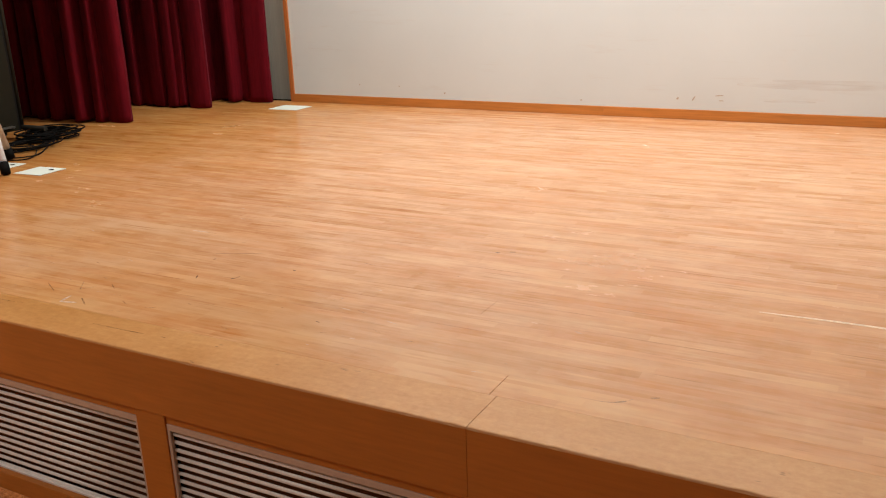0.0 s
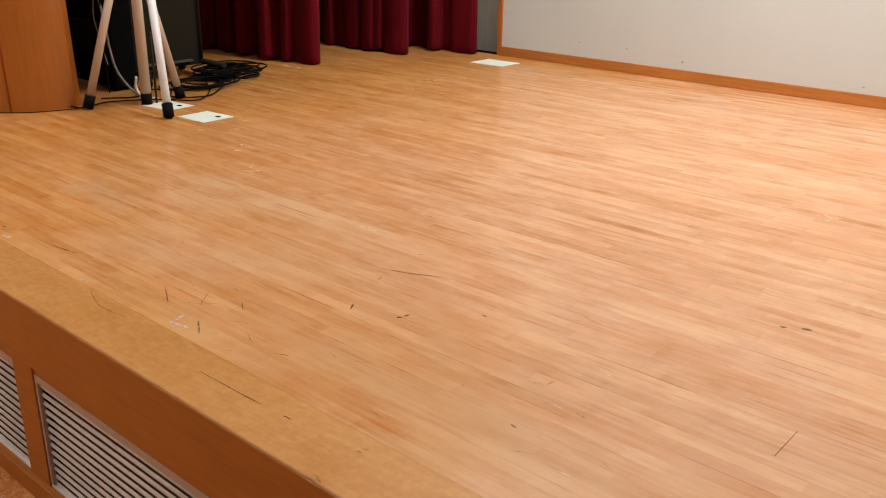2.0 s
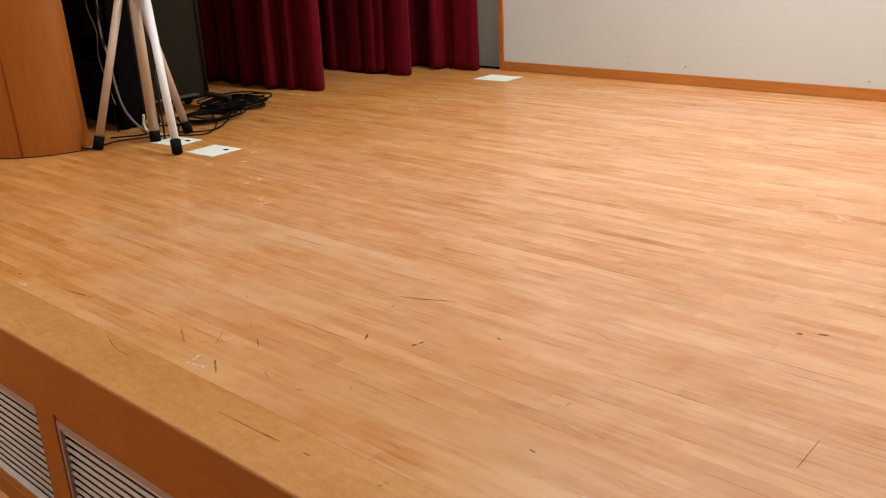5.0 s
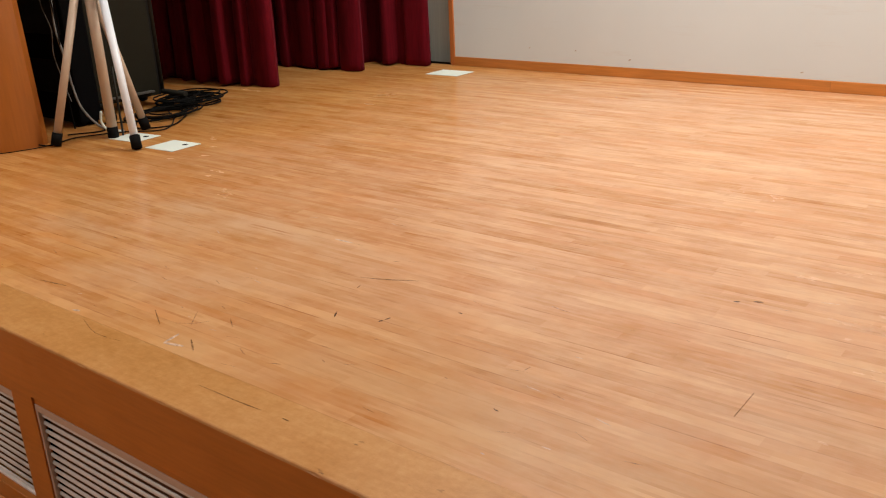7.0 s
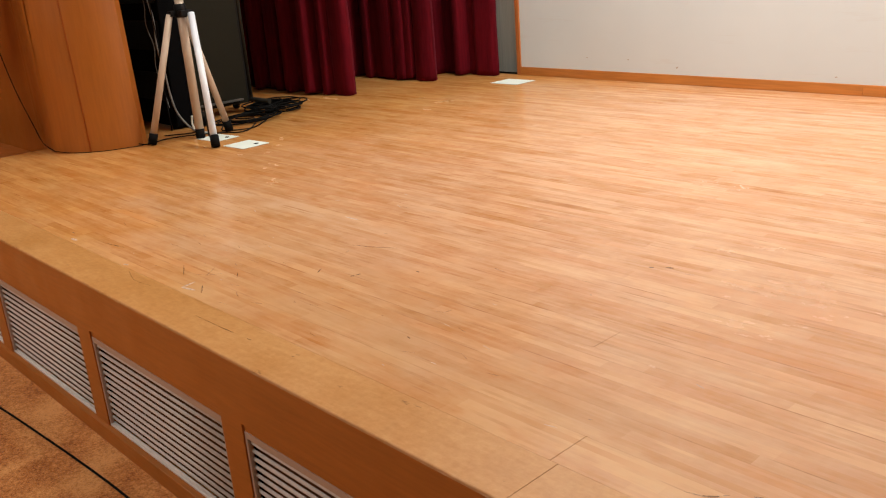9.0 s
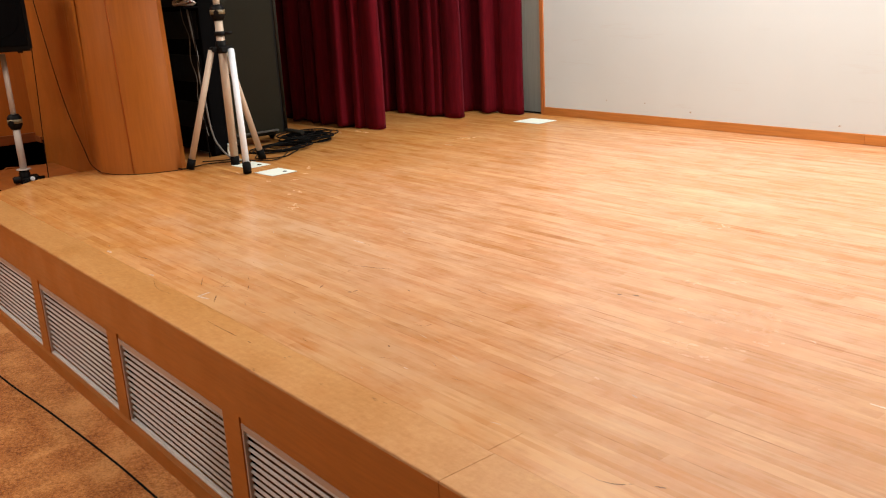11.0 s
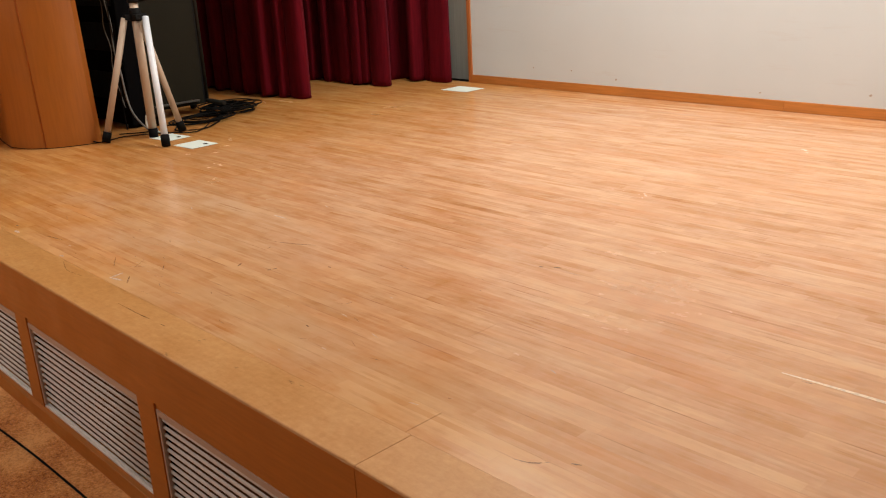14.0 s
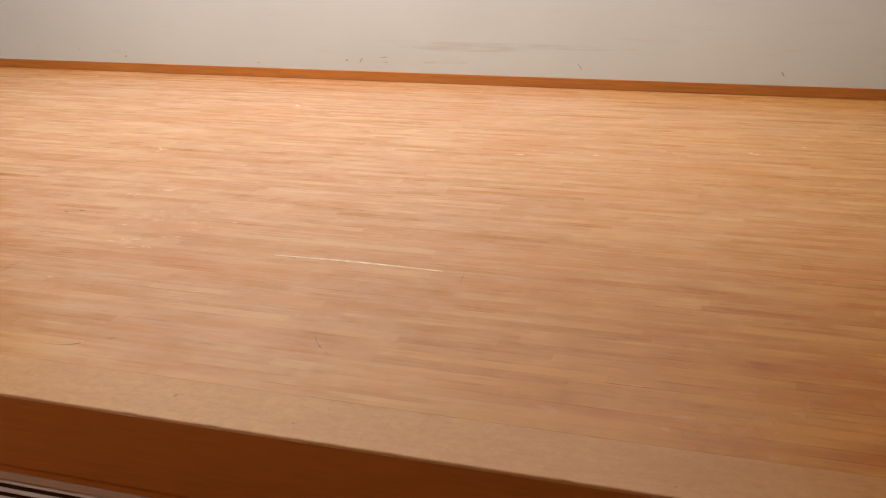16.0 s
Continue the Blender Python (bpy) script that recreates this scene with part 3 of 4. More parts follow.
while y < BACK - 0.02:
    joint = {0: -0.02, 4: -0.252}.get(row, rng.uniform(-2.2, -0.3))
    w = min(W, BACK - y)
    x = joint
    while x < 6.0:
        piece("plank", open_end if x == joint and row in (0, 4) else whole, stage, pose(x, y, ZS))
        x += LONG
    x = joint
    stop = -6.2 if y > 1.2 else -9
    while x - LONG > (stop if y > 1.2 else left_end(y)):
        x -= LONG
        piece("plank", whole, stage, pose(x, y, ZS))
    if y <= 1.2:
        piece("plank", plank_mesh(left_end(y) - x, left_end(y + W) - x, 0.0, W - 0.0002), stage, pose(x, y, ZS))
    y += W
    row += 1

# ---- stairs beside the stage ----
bm = bmesh.new()
prism_into(bm, [(-4.145, 0.30), (SIDE_X - 0.002, SIDE_Y), (SIDE_X - 0.002, 0.83), (-5.17, 0.83), (-5.17, 0.46), (-4.75, 0.30)], LOW, 0.525)
structure(solid("landing", bm, M_STEP), "brown wooden landing of the side stairs, just below the stage", "landing")
bm = bmesh.new()
side = [(0.83, LOW), (0.83, 0.505), (0.535, 0.535), (0.24, 0.354), (0.07, 0.226), (-0.10, 0.12), (-0.10, LOW)]
for x in (-5.21, -5.18):
    bm.faces.new([bm.verts.new((x, y, z)) for y, z in side])
rows = list(bm.faces)
for k in range(len(side)):
    a, c = rows[0].verts, rows[1].verts
    bm.faces.new((a[k], a[(k + 1) % len(side)], c[(k + 1) % len(side)], c[k]))
structure(solid("stair_string", bm, M_STEP), "sloping wooden side board of the stage stairs", "stair side")
steps = base("side_stairs", -5.0, 0.25, LOW)
tagged(steps, "short wooden stairs with carpeted treads beside the stage", "stairs")
bm = bmesh.new()
for x in (-4.802, -4.778):
    bm.faces.new([bm.verts.new((x, y, z)) for y, z in ((0.075, LOW), (0.298, LOW), (0.298, 0.326), (0.075, 0.170))])
ends = list(bm.faces)
for k in range(4):
    a, c = ends[0].verts, ends[1].verts
    bm.faces.new((a[k], a[(k + 1) % 4], c[(k + 1) % 4], c[k]))
part("side_board", bm, M_STEP, steps)
for y0, top in ((0.082, 0.165), (0.235, 0.30)):
    tread = box("step", -5.178, -4.803, y0, 0.298, LOW if y0 < 0.1 else 0.166, top - 0.012, M_CARPET, 0.003, steps)
    box("carpet_tread", -5.178, -4.803, y0 - 0.004, 0.298, top - 0.0115, top, M_CARPET, 0.004, tread, "orange carpet covering")


# ---- curtains ----
def curtain(x0, x1, y, folds, depth, seed, lead):
    """A hanging velvet leg with deep uneven pleats; its inner edge ends in one broad flat fold."""
    bm = bmesh.new()
    flap = 0.19
    n = folds * 22
    phases, p = [], 0.0
    for k in range(n + 1):
        phases.append(p)
        p += 0.62 + 0.30 * math.sin(k * 0.17 + seed) + 0.24 * math.sin(k * 0.071 + seed * 3)
    scale = math.pi * folds / phases[-1]
    cols = []
    for k in range(n + 1):
        s, ph = k / n, phases[k] * scale
        lobe = math.floor(ph / math.pi)
        amp = depth * (0.75 + 0.45 * math.sin(lobe * 2.4 + seed * 2))
        u = min(1.0, max(0.0, (abs(math.sin(ph)) - 0.15) / 0.45))
        wave = 1.2 - 2.2 * u * u * (3 - 2 * u) - 0.25 * abs(math.sin(ph)) + 0.3 * math.sin(lobe * 4.1 + seed)
        cols.append((x0 + (x1 - flap - x0) * s - 0.018 * math.sin(2 * ph), amp * wave))
    x_last = cols[-1][0]
    cols.append((x_last + 0.006, depth * 0.9))
    for k in range(9):
        u = k / 8
        cols.append((x_last + 0.012 + (x1 - x_last - 0.012) * u, -lead - 0.016 * math.sin(math.pi * u) + 0.006 * math.sin(5 * u + seed)))
    cols.append((x1 + 0.004, -lead + 0.03))
    cols.append((x1 - 0.015, -lead + 0.07))
    last = len(cols) - 11
    zs = [ZS + 0.012, ZS + 0.05, ZS + 0.4, ZS + 1.0, ZS + 1.8, CEIL - 0.06]
    grid = []
    for c, (x, dy) in enumerate(cols):
        hem = 0.007 * math.sin(x * 23 + seed) + 0.004 * math.sin(x * 61) if c < last else -0.007
        grid.append([bm.verts.new((x + 0.008 * math.sin((z - ZS) * 1.7 + x * 9) * (z > ZS + 0.1), y + 0.02 * max(0.0, x1 - 0.2 - x) + dy * (1.0 - 0.15 * (z - ZS) / 3), z + (hem if i == 0 else 0))) for i, z in enumerate(zs)])
    for a, b in zip(grid, grid[1:]):
        for i in range(len(zs) - 1):
            bm.faces.new((a[i], b[i], b[i + 1], a[i + 1])).smooth = True
    ob = new("stage_curtain", mesh_of("stage_curtain", bm, M_VELVET))
    thick = ob.modifiers.new("cloth", "SOLIDIFY")
    thick.thickness = 0.006
    return tagged(ob, "wine-red velvet stage curtain hanging in deep pleats", "curtain", "wine curtains at the stage side")


curtain(-6.1, -3.985, 2.82, 24, 0.095, 1, 0.04)
curtain(-5.6, -3.895, 3.515, 19, 0.085, 2, 0.045)
curtain(-5.2, -3.605, 3.88, 17, 0.085, 5, 0.05)
tube("curtain_track", [(-6.2, 2.78, CEIL - 0.04), (-3.9, 2.78, CEIL - 0.04)], 0.02, M_FRAME, 8)
tagged(bpy.data.objects["curtain_track"], "dark metal curtain track under the ceiling", "curtain track")

# ---- papers on the stage floor ----
def sheet(x, y, w, d, turn, mark):
    s = base("paper_sheet", x, y, ZS)
    tagged(s, "white sheet of paper taped flat on the stage floor", "paper", "papers on the floor")
    bm = bmesh.new()
    box_into(bm, -w / 2, w / 2, -d / 2, d / 2, 0.0008, 0.003)
    for v in bm.verts:
        v.co.z += 0.0015 * math.sin(v.co.x * 20)
    bm.transform(pose(x, y, ZS, 0, 0, turn))
    part("sheet", bm, M_PAPER, s)
    if mark:
        bm = bmesh.new()
        box_into(bm, -0.011, 0.011, -0.008, 0.008, 0.003, 0.007, 0.002)
        bm.transform(pose(x + mark[0], y + mark[1], ZS, 0, 0, 20))
        part("clip", bm, M_BLACK, s, "small black mark")
    return s


sheet(-3.222, 1.478, 0.195, 0.165, 2, (0.045, 0.035))
sheet(-3.552, 1.497, 0.20, 0.15, 4, (0.05, 0.03))
sheet(-3.285, 3.672, 0.25, 0.19, 0, None)


# ---- sound gear ----
def loudspeaker(x, y, z, turn, label, w=0.36):
    """A portable loudspeaker: tapered cabinet, grille, handle and badge plate; turn is where its front looks."""
    s = base("loudspeaker", x, y, z)
    tagged(s, label, "loudspeaker", "loudspeakers on stands")
    m = pose(x, y, z, 0, 0, turn)
    d, h = 0.33, 0.57
    bm = bmesh.new()
    outline = [(-w / 2, -d / 2), (w / 2, -d / 2), (w / 2, 0.02), (w / 2 - 0.07, d / 2), (-w / 2 + 0.07, d / 2), (-w / 2, 0.02)]
    prism_into(bm, outline, 0.0, h)
    bmesh.ops.bevel(bm, geom=bm.edges[:], offset=0.012, segments=2, affect="EDGES")
    bm.transform(m)
    part("cabinet", bm, M_BLACK, s)
    bm = bmesh.new()
    box_into(bm, -w / 2 + 0.02, w / 2 - 0.02, -d / 2 - 0.012, -d / 2 + 0.001, 0.03, h - 0.03, 0.008)
    bm.transform(m)
    part("grille", bm, M_CLOTH_BLACK, s, "black perforated front grille")
    bm = bmesh.new()
    bmesh.ops.create_cone(bm, cap_ends=True, segments=28, radius1=0.13, radius2=0.12, depth=0.006, matrix=pose(0, -d / 2 - 0.0125, 0.20, 90))
    bm.transform(m)
    part("woofer_ring", bm, M_CLOTH_BLACK, s)
    bm = bmesh.new()
    box_into(bm, -w / 2 + 0.03, -w / 2 + 0.042, -d / 2 - 0.018, -d / 2 - 0.011, 0.25, 0.33, 0.002)
    bm.transform(m)
    part("badge", bm, M_OLIVE, s, "narrow dull badge strip")
    bm = bmesh.new()
    tube_into(bm, [(-0.07, 0, h - 0.002), (-0.06, 0, h + 0.028), (0.06, 0, h + 0.028), (0.07, 0, h - 0.002)], 0.009, 8)
    bm.transform(m)
    part("handle", bm, M_FRAME, s)
    for sx in (-1, 1):
        for sy in (-1, 1):
            bm = bmesh.new()
            bmesh.ops.create_cone(bm, cap_ends=True, segments=12, radius1=0.013, radius2=0.016, depth=0.012, matrix=pose(sx * 0.10, sy * 0.10, -0.006))
            bm.transform(m)
            part("foot", bm, M_RUBBER, s)
    return s


def speaker_stand(x, y, z, feet, hub, clamp, top, metal, label, arm=(0, 0), thick=0.024):
    """A tripod stand: centre pole, hub, three legs with rubber feet, a clamp and an inner pole."""
    s = base("speaker_stand", x, y, z)
    tagged(s, label, "speaker stand", "speaker stands")
    tube("pole", [(x, y, z + 0.05), (x, y, clamp)], thick, metal[0], 14, s)
    tube("inner_pole", [(x, y, clamp), (x, y, top)], thick - 0.005, metal[0], 14, s)
    tube("pole_foot", [(x, y, z + 0.002), (x, y, z + 0.055)], 0.026, M_RUBBER, 12, s)
    bm = bmesh.new()
    tube_into(bm, [(x, y, hub - 0.030), (x, y, hub - 0.026), (x, y, hub + 0.035), (x, y, hub + 0.042)], 0, 14, True, [0.028, 0.033, 0.033, 0.027])
    for fx, fy in feet:
        d = Vector((fx - x, fy - y)).normalized()
        box_into(bm, x + d.x * 0.045 - 0.02, x + d.x * 0.045 + 0.02, y + d.y * 0.045 - 0.02, y + d.y * 0.045 + 0.02, hub - 0.022, hub + 0.008, 0.005)
    part("hub", bm, M_BLACK, s, "black plastic leg hub")
    bm = bmesh.new()
    tube_into(bm, [(x, y, clamp - 0.055), (x, y, clamp - 0.03), (x, y, clamp + 0.015), (x, y, clamp + 0.035)], 0, 14, True, [0.028, 0.042, 0.042, 0.028])
    tube_into(bm, [(x, y, clamp - 0.01), (x + 0.05, y - 0.03, clamp - 0.01), (x + 0.065, y - 0.04, clamp - 0.01)], 0, 8, True, [0.008, 0.008, 0.016])
    grip = part("clamp", bm, M_BLACK, s, "black height clamp with a knob")
    tube("ring", [(x, y, clamp - 0.018), (x, y, clamp + 0.006)], 0.0435, M_OLIVE, 14, grip, "dull olive clamp ring")
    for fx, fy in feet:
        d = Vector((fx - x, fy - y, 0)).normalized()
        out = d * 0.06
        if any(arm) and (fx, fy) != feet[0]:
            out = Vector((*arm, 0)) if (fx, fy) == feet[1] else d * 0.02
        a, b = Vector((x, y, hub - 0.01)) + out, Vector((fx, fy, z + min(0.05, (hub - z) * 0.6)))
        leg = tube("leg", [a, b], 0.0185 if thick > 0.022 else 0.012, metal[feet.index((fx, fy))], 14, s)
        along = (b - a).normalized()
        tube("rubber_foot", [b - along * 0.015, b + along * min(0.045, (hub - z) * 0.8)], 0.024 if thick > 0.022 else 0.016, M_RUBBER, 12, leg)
    return s


TX, TY = -3.652, 1.447
# The front leg's brightness is put into its colour; the other tubes stay beige.
speaker_stand(TX, TY, ZS, [(-3.731, 1.205), (-3.322, 1.352), (-3.668, 1.632)], ZS + 0.695, ZS + 0.905, ZS + 1.035, [M_BEIGE, M_LIT_WHITE, M_BEIGE], "beige tripod speaker stand, front leg whitened for the light on it, black rubber feet", (0.05, 0.033))
loudspeaker(TX, TY, ZS + 1.222, 60, "black loudspeaker on the stand at the stage side")
tube("rod", [(TX + 0.004, TY + 0.05, ZS + 0.002), (TX + 0.004, TY + 0.05, ZS + 0.335)], 0.0055, M_FRAME, 8, bpy.data.objects["speaker_stand"], "thin black rod beside the pole")
box("adapter", TX - 0.027, TX + 0.027, TY - 0.027, TY + 0.027, ZS + 1.03, ZS + 1.21, M_BLACK, 0.006, bpy.data.objects["speaker_stand"], "black pole adapter")
tube("collar", [(TX, TY, ZS + 0.765), (TX, TY, ZS + 0.79)], 0.034, M_BLACK, 14, bpy.data.objects["speaker_stand"], "black locking collar")
tube("collar_screw", [(TX + 0.02, TY + 0.02, ZS + 0.778), (TX + 0.035, TY + 0.06, ZS + 0.778)], 0.009, M_BLACK, 8, bpy.data.objects["speaker_stand"])
LX, LY = -4.52, 0.47
speaker_stand(LX, LY, 0.526, [(-4.435, 0.455), (-4.515, 0.555), (-4.605, 0.45)], 0.526 + 0.030, 0.915, 1.307, [M_ALU, M_BLACK, M_BLACK], "silver speaker stand with a black base on the side landing", thick=0.021)
hall_stand = bpy.data.objects["speaker_stand.001"]
tube("flange", [(LX, LY, 0.611), (LX, LY, 0.613), (LX, LY, 0.618)], 0, M_ALU, 18, hall_stand, "silver flange ring", [0.041, 0.043, 0.040])
tube("neck", [(LX, LY, 0.570), (LX, LY, 0.611)], 0, M_BLACK, 16, hall_stand, "black plastic neck", [0.024, 0.031])
tube("cross_bar", [(LX - 0.016, LY - 0.068, 0.551), (LX - 0.014, LY - 0.058, 0.552), (LX + 0.016, LY + 0.064, 0.557), (LX + 0.018, LY + 0.076, 0.560)], 0, M_BLACK, 12, hall_stand, "black cross bar", [0.016, 0.022, 0.022, 0.013])
# Plain white stands in for the shine on the chrome bolt.
tube("bolt", [(LX + 0.022, LY + 0.034, 0.556), (LX + 0.050, LY + 0.028, 0.556), (LX + 0.054, LY + 0.027, 0.556)], 0, M_LIT_WHITE, 12, hall_stand, "round bolt head, its shine painted white", [0.013, 0.014, 0.008])
loudspeaker(LX, LY, 1.319, 75, "black loudspeaker on a pole beside the veneered wall", 0.335)

# rolling board in a tubular frame
board = base("rolling_board", -4.2, 1.8, ZS)
tagged(board, "dark rolling board in a rounded black tube frame", "rolling board")
by0, by1, bx = 1.66, 2.125, -4.19
arc = [(bx, by1 - 0.13 + 0.13 * math.sin(a), 1.600 + 0.13 * math.cos(a)) for a in (math.pi / 2 * k / 6 for k in range(6, -1, -1))]
arc2 = [(bx, by0 + 0.05 - 0.05 * math.sin(a), 1.68 + 0.05 * math.cos(a)) for a in (math.pi / 2 * k / 6 for k in range(7))]
tube("frame", [(bx, by1, ZS + 0.08), *arc, *arc2, (bx, by0, ZS + 0.08)], 0.014, M_FRAME, 10, board)
box("panel", bx - 0.014, bx + 0.014, by0 + 0.012, by1 - 0.030, ZS + 0.06, 1.625, M_BOARD, 0.003, board)
box("side_bar", bx - 0.010, bx + 0.010, by1 - 0.029, by1 - 0.015, ZS + 0.06, 1.60, M_BLACK, 0.003, board)
box("tag", bx + 0.0145, bx + 0.017, by1 - 0.20, by1 - 0.14, 1.613, 1.622, M_PAPER, 0, board, "small white tag")
box("tray", bx + 0.012, bx + 0.05, by0 + 0.06, by1 - 0.08, ZS + 0.085, ZS + 0.095, M_BOARD_RAIL, 0.002, board, "narrow pale metal rail")
for y in (by0, by1):
    foot = tube("foot_bar", [(bx - 0.22, y, ZS + 0.075), (bx + 0.22, y, ZS + 0.075)], 0.015, M_FRAME, 10, board)
    for x in (bx - 0.20, bx + 0.20):
        tube("caster", [(x, y - 0.012, ZS + 0.031), (x, y + 0.012, ZS + 0.031)], 0.03, M_RUBBER, 16, foot)

# black cabinet behind the pier
rack = base("equipment_rack", -4.37, 1.56, ZS)
tagged(rack, "tall black equipment rack in the dark behind the pier", "equipment rack")
box("cabinet", -4.72, -4.02, 1.50, 1.625, ZS + 0.02, 2.25, M_CLOTH_BLACK, 0.01, rack)
for z in (0.75, 1.05, 1.32, 1.52):
    box("drawer_panel", -4.69, -4.05, 1.490, 1.501, z, z + 0.17, M_BLACK, 0.004, rack)
for x in (-4.66, -4.08):
    for y in (1.53, 1.595):
        tube("foot", [(x, y, ZS), (x, y, ZS + 0.03)], 0.03, M_RUBBER, 12, rack)


# ---- cables ----
def cable(points, r, label, material=M_RUBBER, name="cable", steps=8):
    ob = tube(name, smooth_line(points, steps), r, material, 6)
    return tagged(ob, label, "cable", "loose cables")


rr = random.Random(11)
loops = []
for k in range(15 * 12):
    a = 2 * math.pi * k / 12
    n = k // 12
    rad = 0.13 + 0.05 * math.sin(n * 2.1) + 0.02 * math.sin(a * 3 + n)
    loops.append((-4.02 + 0.03 * math.sin(n * 1.3) + rad * 0.85 * math.cos(a), 2.17 + 0.03 * math.cos(n * 1.9) + rad * 1.15 * math.sin(a), ZS + 0.008 + 0.0035 * n + 0.006 * (0.5 + 0.5 * math.sin(a * 2 + n))))
cable(loops, 0.0045, "coiled black cable lying on the stage floor", name="cable_coil", steps=2)
loops = []
for k in range(7 * 12):
    a = 2 * math.pi * k / 12
    n = k // 12
    rad = 0.12 + 0.03 * math.sin(n * 1.7)
    loops.append((-3.90 + 0.02 * n * 0.5 + rad * math.cos(a), 1.87 + 0.01 * n + rad * 1.3 * math.sin(a), ZS + 0.008 + 0.004 * n))
cable(loops, 0.0042, "coiled black cable beside the rolling board", name="cable_coil", steps=2)
Z0 = ZS + 0.007
cable([(-4.6, 1.28, Z0), (-4.2, 1.22, Z0 + 0.002), (-3.78, 1.16, Z0), (-3.80, 1.33, Z0), (-3.7, 1.52, Z0), (-3.55, 1.66, Z0), (-3.72, 1.85, Z0), (-3.95, 1.98, Z0)], 0.0035, "black cable trailing over the stage floor")
cable([(-4.05, 0.775, Z0 + 0.01), (-3.95, 0.835, Z0), (-3.83, 0.95, Z0), (-3.77, 1.10, Z0), (-3.76, 1.22, Z0)], 0.0024, "thin black cable along the foot of the pier")
cable([(-3.9, 1.35, Z0), (-3.82, 1.5, Z0), (-3.98, 1.58, Z0), (-3.86, 1.70, Z0), (-3.70, 1.62, Z0), (-3.60, 1.75, Z0), (-3.75, 1.95, Z0)], 0.0038, "tangled black cable under the speaker stand")
cable([(-4.12, 1.475, 1.50), (-4.08, 1.472, 1.36), (-4.04, 1.47, 1.22), (-4.045, 1.468, 1.08), (-4.0, 1.465, 0.94), (-3.985, 1.47, 0.80), (-3.95, 1.48, 0.69), (-3.88, 1.52, Z0 + 0.012), (-3.80, 1.55, Z0 + 0.006)], 0.0065, "thick grey cable hanging from the rack", M_CABLE)
cable([(-5.05, 0.80, 2.05), (-4.974, 0.81, 1.768), (-4.852, 0.81, 1.442), (-4.731, 0.81, 1.153), (-4.589, 0.81, 0.904), (-4.372, 0.80, 0.702), (-4.22, 0.78, 0.625), (-4.05, 0.775, Z0 + 0.01)], 0.0027, "thin black loudspeaker cable hanging along the wall")
cable([(-4.45, 0.62, 1.34), (-4.45, 0.61, 1.1), (-4.45, 0.595, 0.8), (-4.45, 0.585, 0.532)], 0.0027, "thin black cable hanging from the loudspeaker")
cable([(-3.985, 0.03, LOW + 0.005), (-4.0, -0.12, LOW + 0.005), (-3.86, -0.25, LOW + 0.005), (-3.62, -0.37, LOW + 0.005), (-3.375, -0.343, LOW + 0.005), (-3.095, -0.236, LOW + 0.005), (-2.65, -0.195, LOW + 0.005), (-2.2, -0.155, LOW + 0.005), (-1.5, -0.113, LOW + 0.005), (-0.8, -0.12, LOW + 0.005), (0.6, -0.25, LOW + 0.005)], 0.0042, "black cable lying on the carpet before the stage")

cable([(-4.62, 0.47, 1.892), (-4.58, 0.45, 1.905), (-4.56, 0.49, 1.93), (-4.52, 0.50, 1.915), (-4.50, 0.46, 1.900), (-4.47, 0.49, 1.925), (-4.44, 0.52, 1.898), (-4.40, 0.60, 1.85), (-4.42, 0.70, 1.75)], 0.004, "brown cable looped on the loudspeaker")
plug = box("plug", -4.50, -4.475, 0.44, 0.462, 1.892, 1.922, M_PAPER, 0.005)
tagged(plug, "small white plug lying on the loudspeaker", "plug")

bundle = []
for k in range(96):
    a, n = 2 * math.pi * k / 12, k // 12
    bundle.append((-4.075 + (0.115 + 0.012 * math.sin(n * 2.3)) * math.cos(a) + 0.012 * math.sin(n * 2), 1.44 + 0.022 * math.sin(a * 2 + n), 1.556 + 0.012 * math.sin(n * 1.7) + (0.020 + 0.004 * (n % 3)) * math.sin(a + 0.5 * n)))
cable(bundle, 0.0042, "bundle of silvery cable on the rack shelf", M_SILVER, "cable_bundle", 2)
box("shelf", -4.32, -4.00, 1.40, 1.4995, 1.506, 1.518, M_CLOTH_BLACK, 0.003, rack)
carton = base("carton", -4.05, 1.45, 1.518)
tagged(carton, "small red and white carton on the rack shelf", "carton")
box("body", -4.115, -4.065, 1.466, 1.498, 1.5185, 1.69, M_RED, 0.003, carton)
box("label_patch", -4.110, -4.080, 1.4645, 1.4659, 1.63, 1.66, M_PAPER, 0, carton, "white label patch")
cable([(-4.18, 1.46, 1.565), (-4.17, 1.462, 1.44), (-4.11, 1.464, 1.33), (-4.13, 1.464, 1.20), (-4.08, 1.466, 1.08), (-4.10, 1.466, 0.95), (-4.05, 1.468, 0.80), (-4.02, 1.47, 0.72)], 0.0028, "thin grey cable hanging from the cable bundle", M_CABLE)
cable([(-3.80, 1.49, Z0 + 0.10), (-3.815, 1.492, Z0 + 0.05), (-3.79, 1.50, Z0 + 0.012), (-3.74, 1.52, Z0 + 0.003), (-3.70, 1.535, Z0 + 0.002)], 0.0065, "short pale cable end bent on the stage floor", M_PAPER)
cable([(-4.05, 1.46, 1.56), (-4.04, 1.465, 1.3), (-4.02, 1.465, 1.05), (-4.03, 1.46, 0.8), (-4.0, 1.45, Z0)], 0.004, "thin black cable hanging beside the rack")

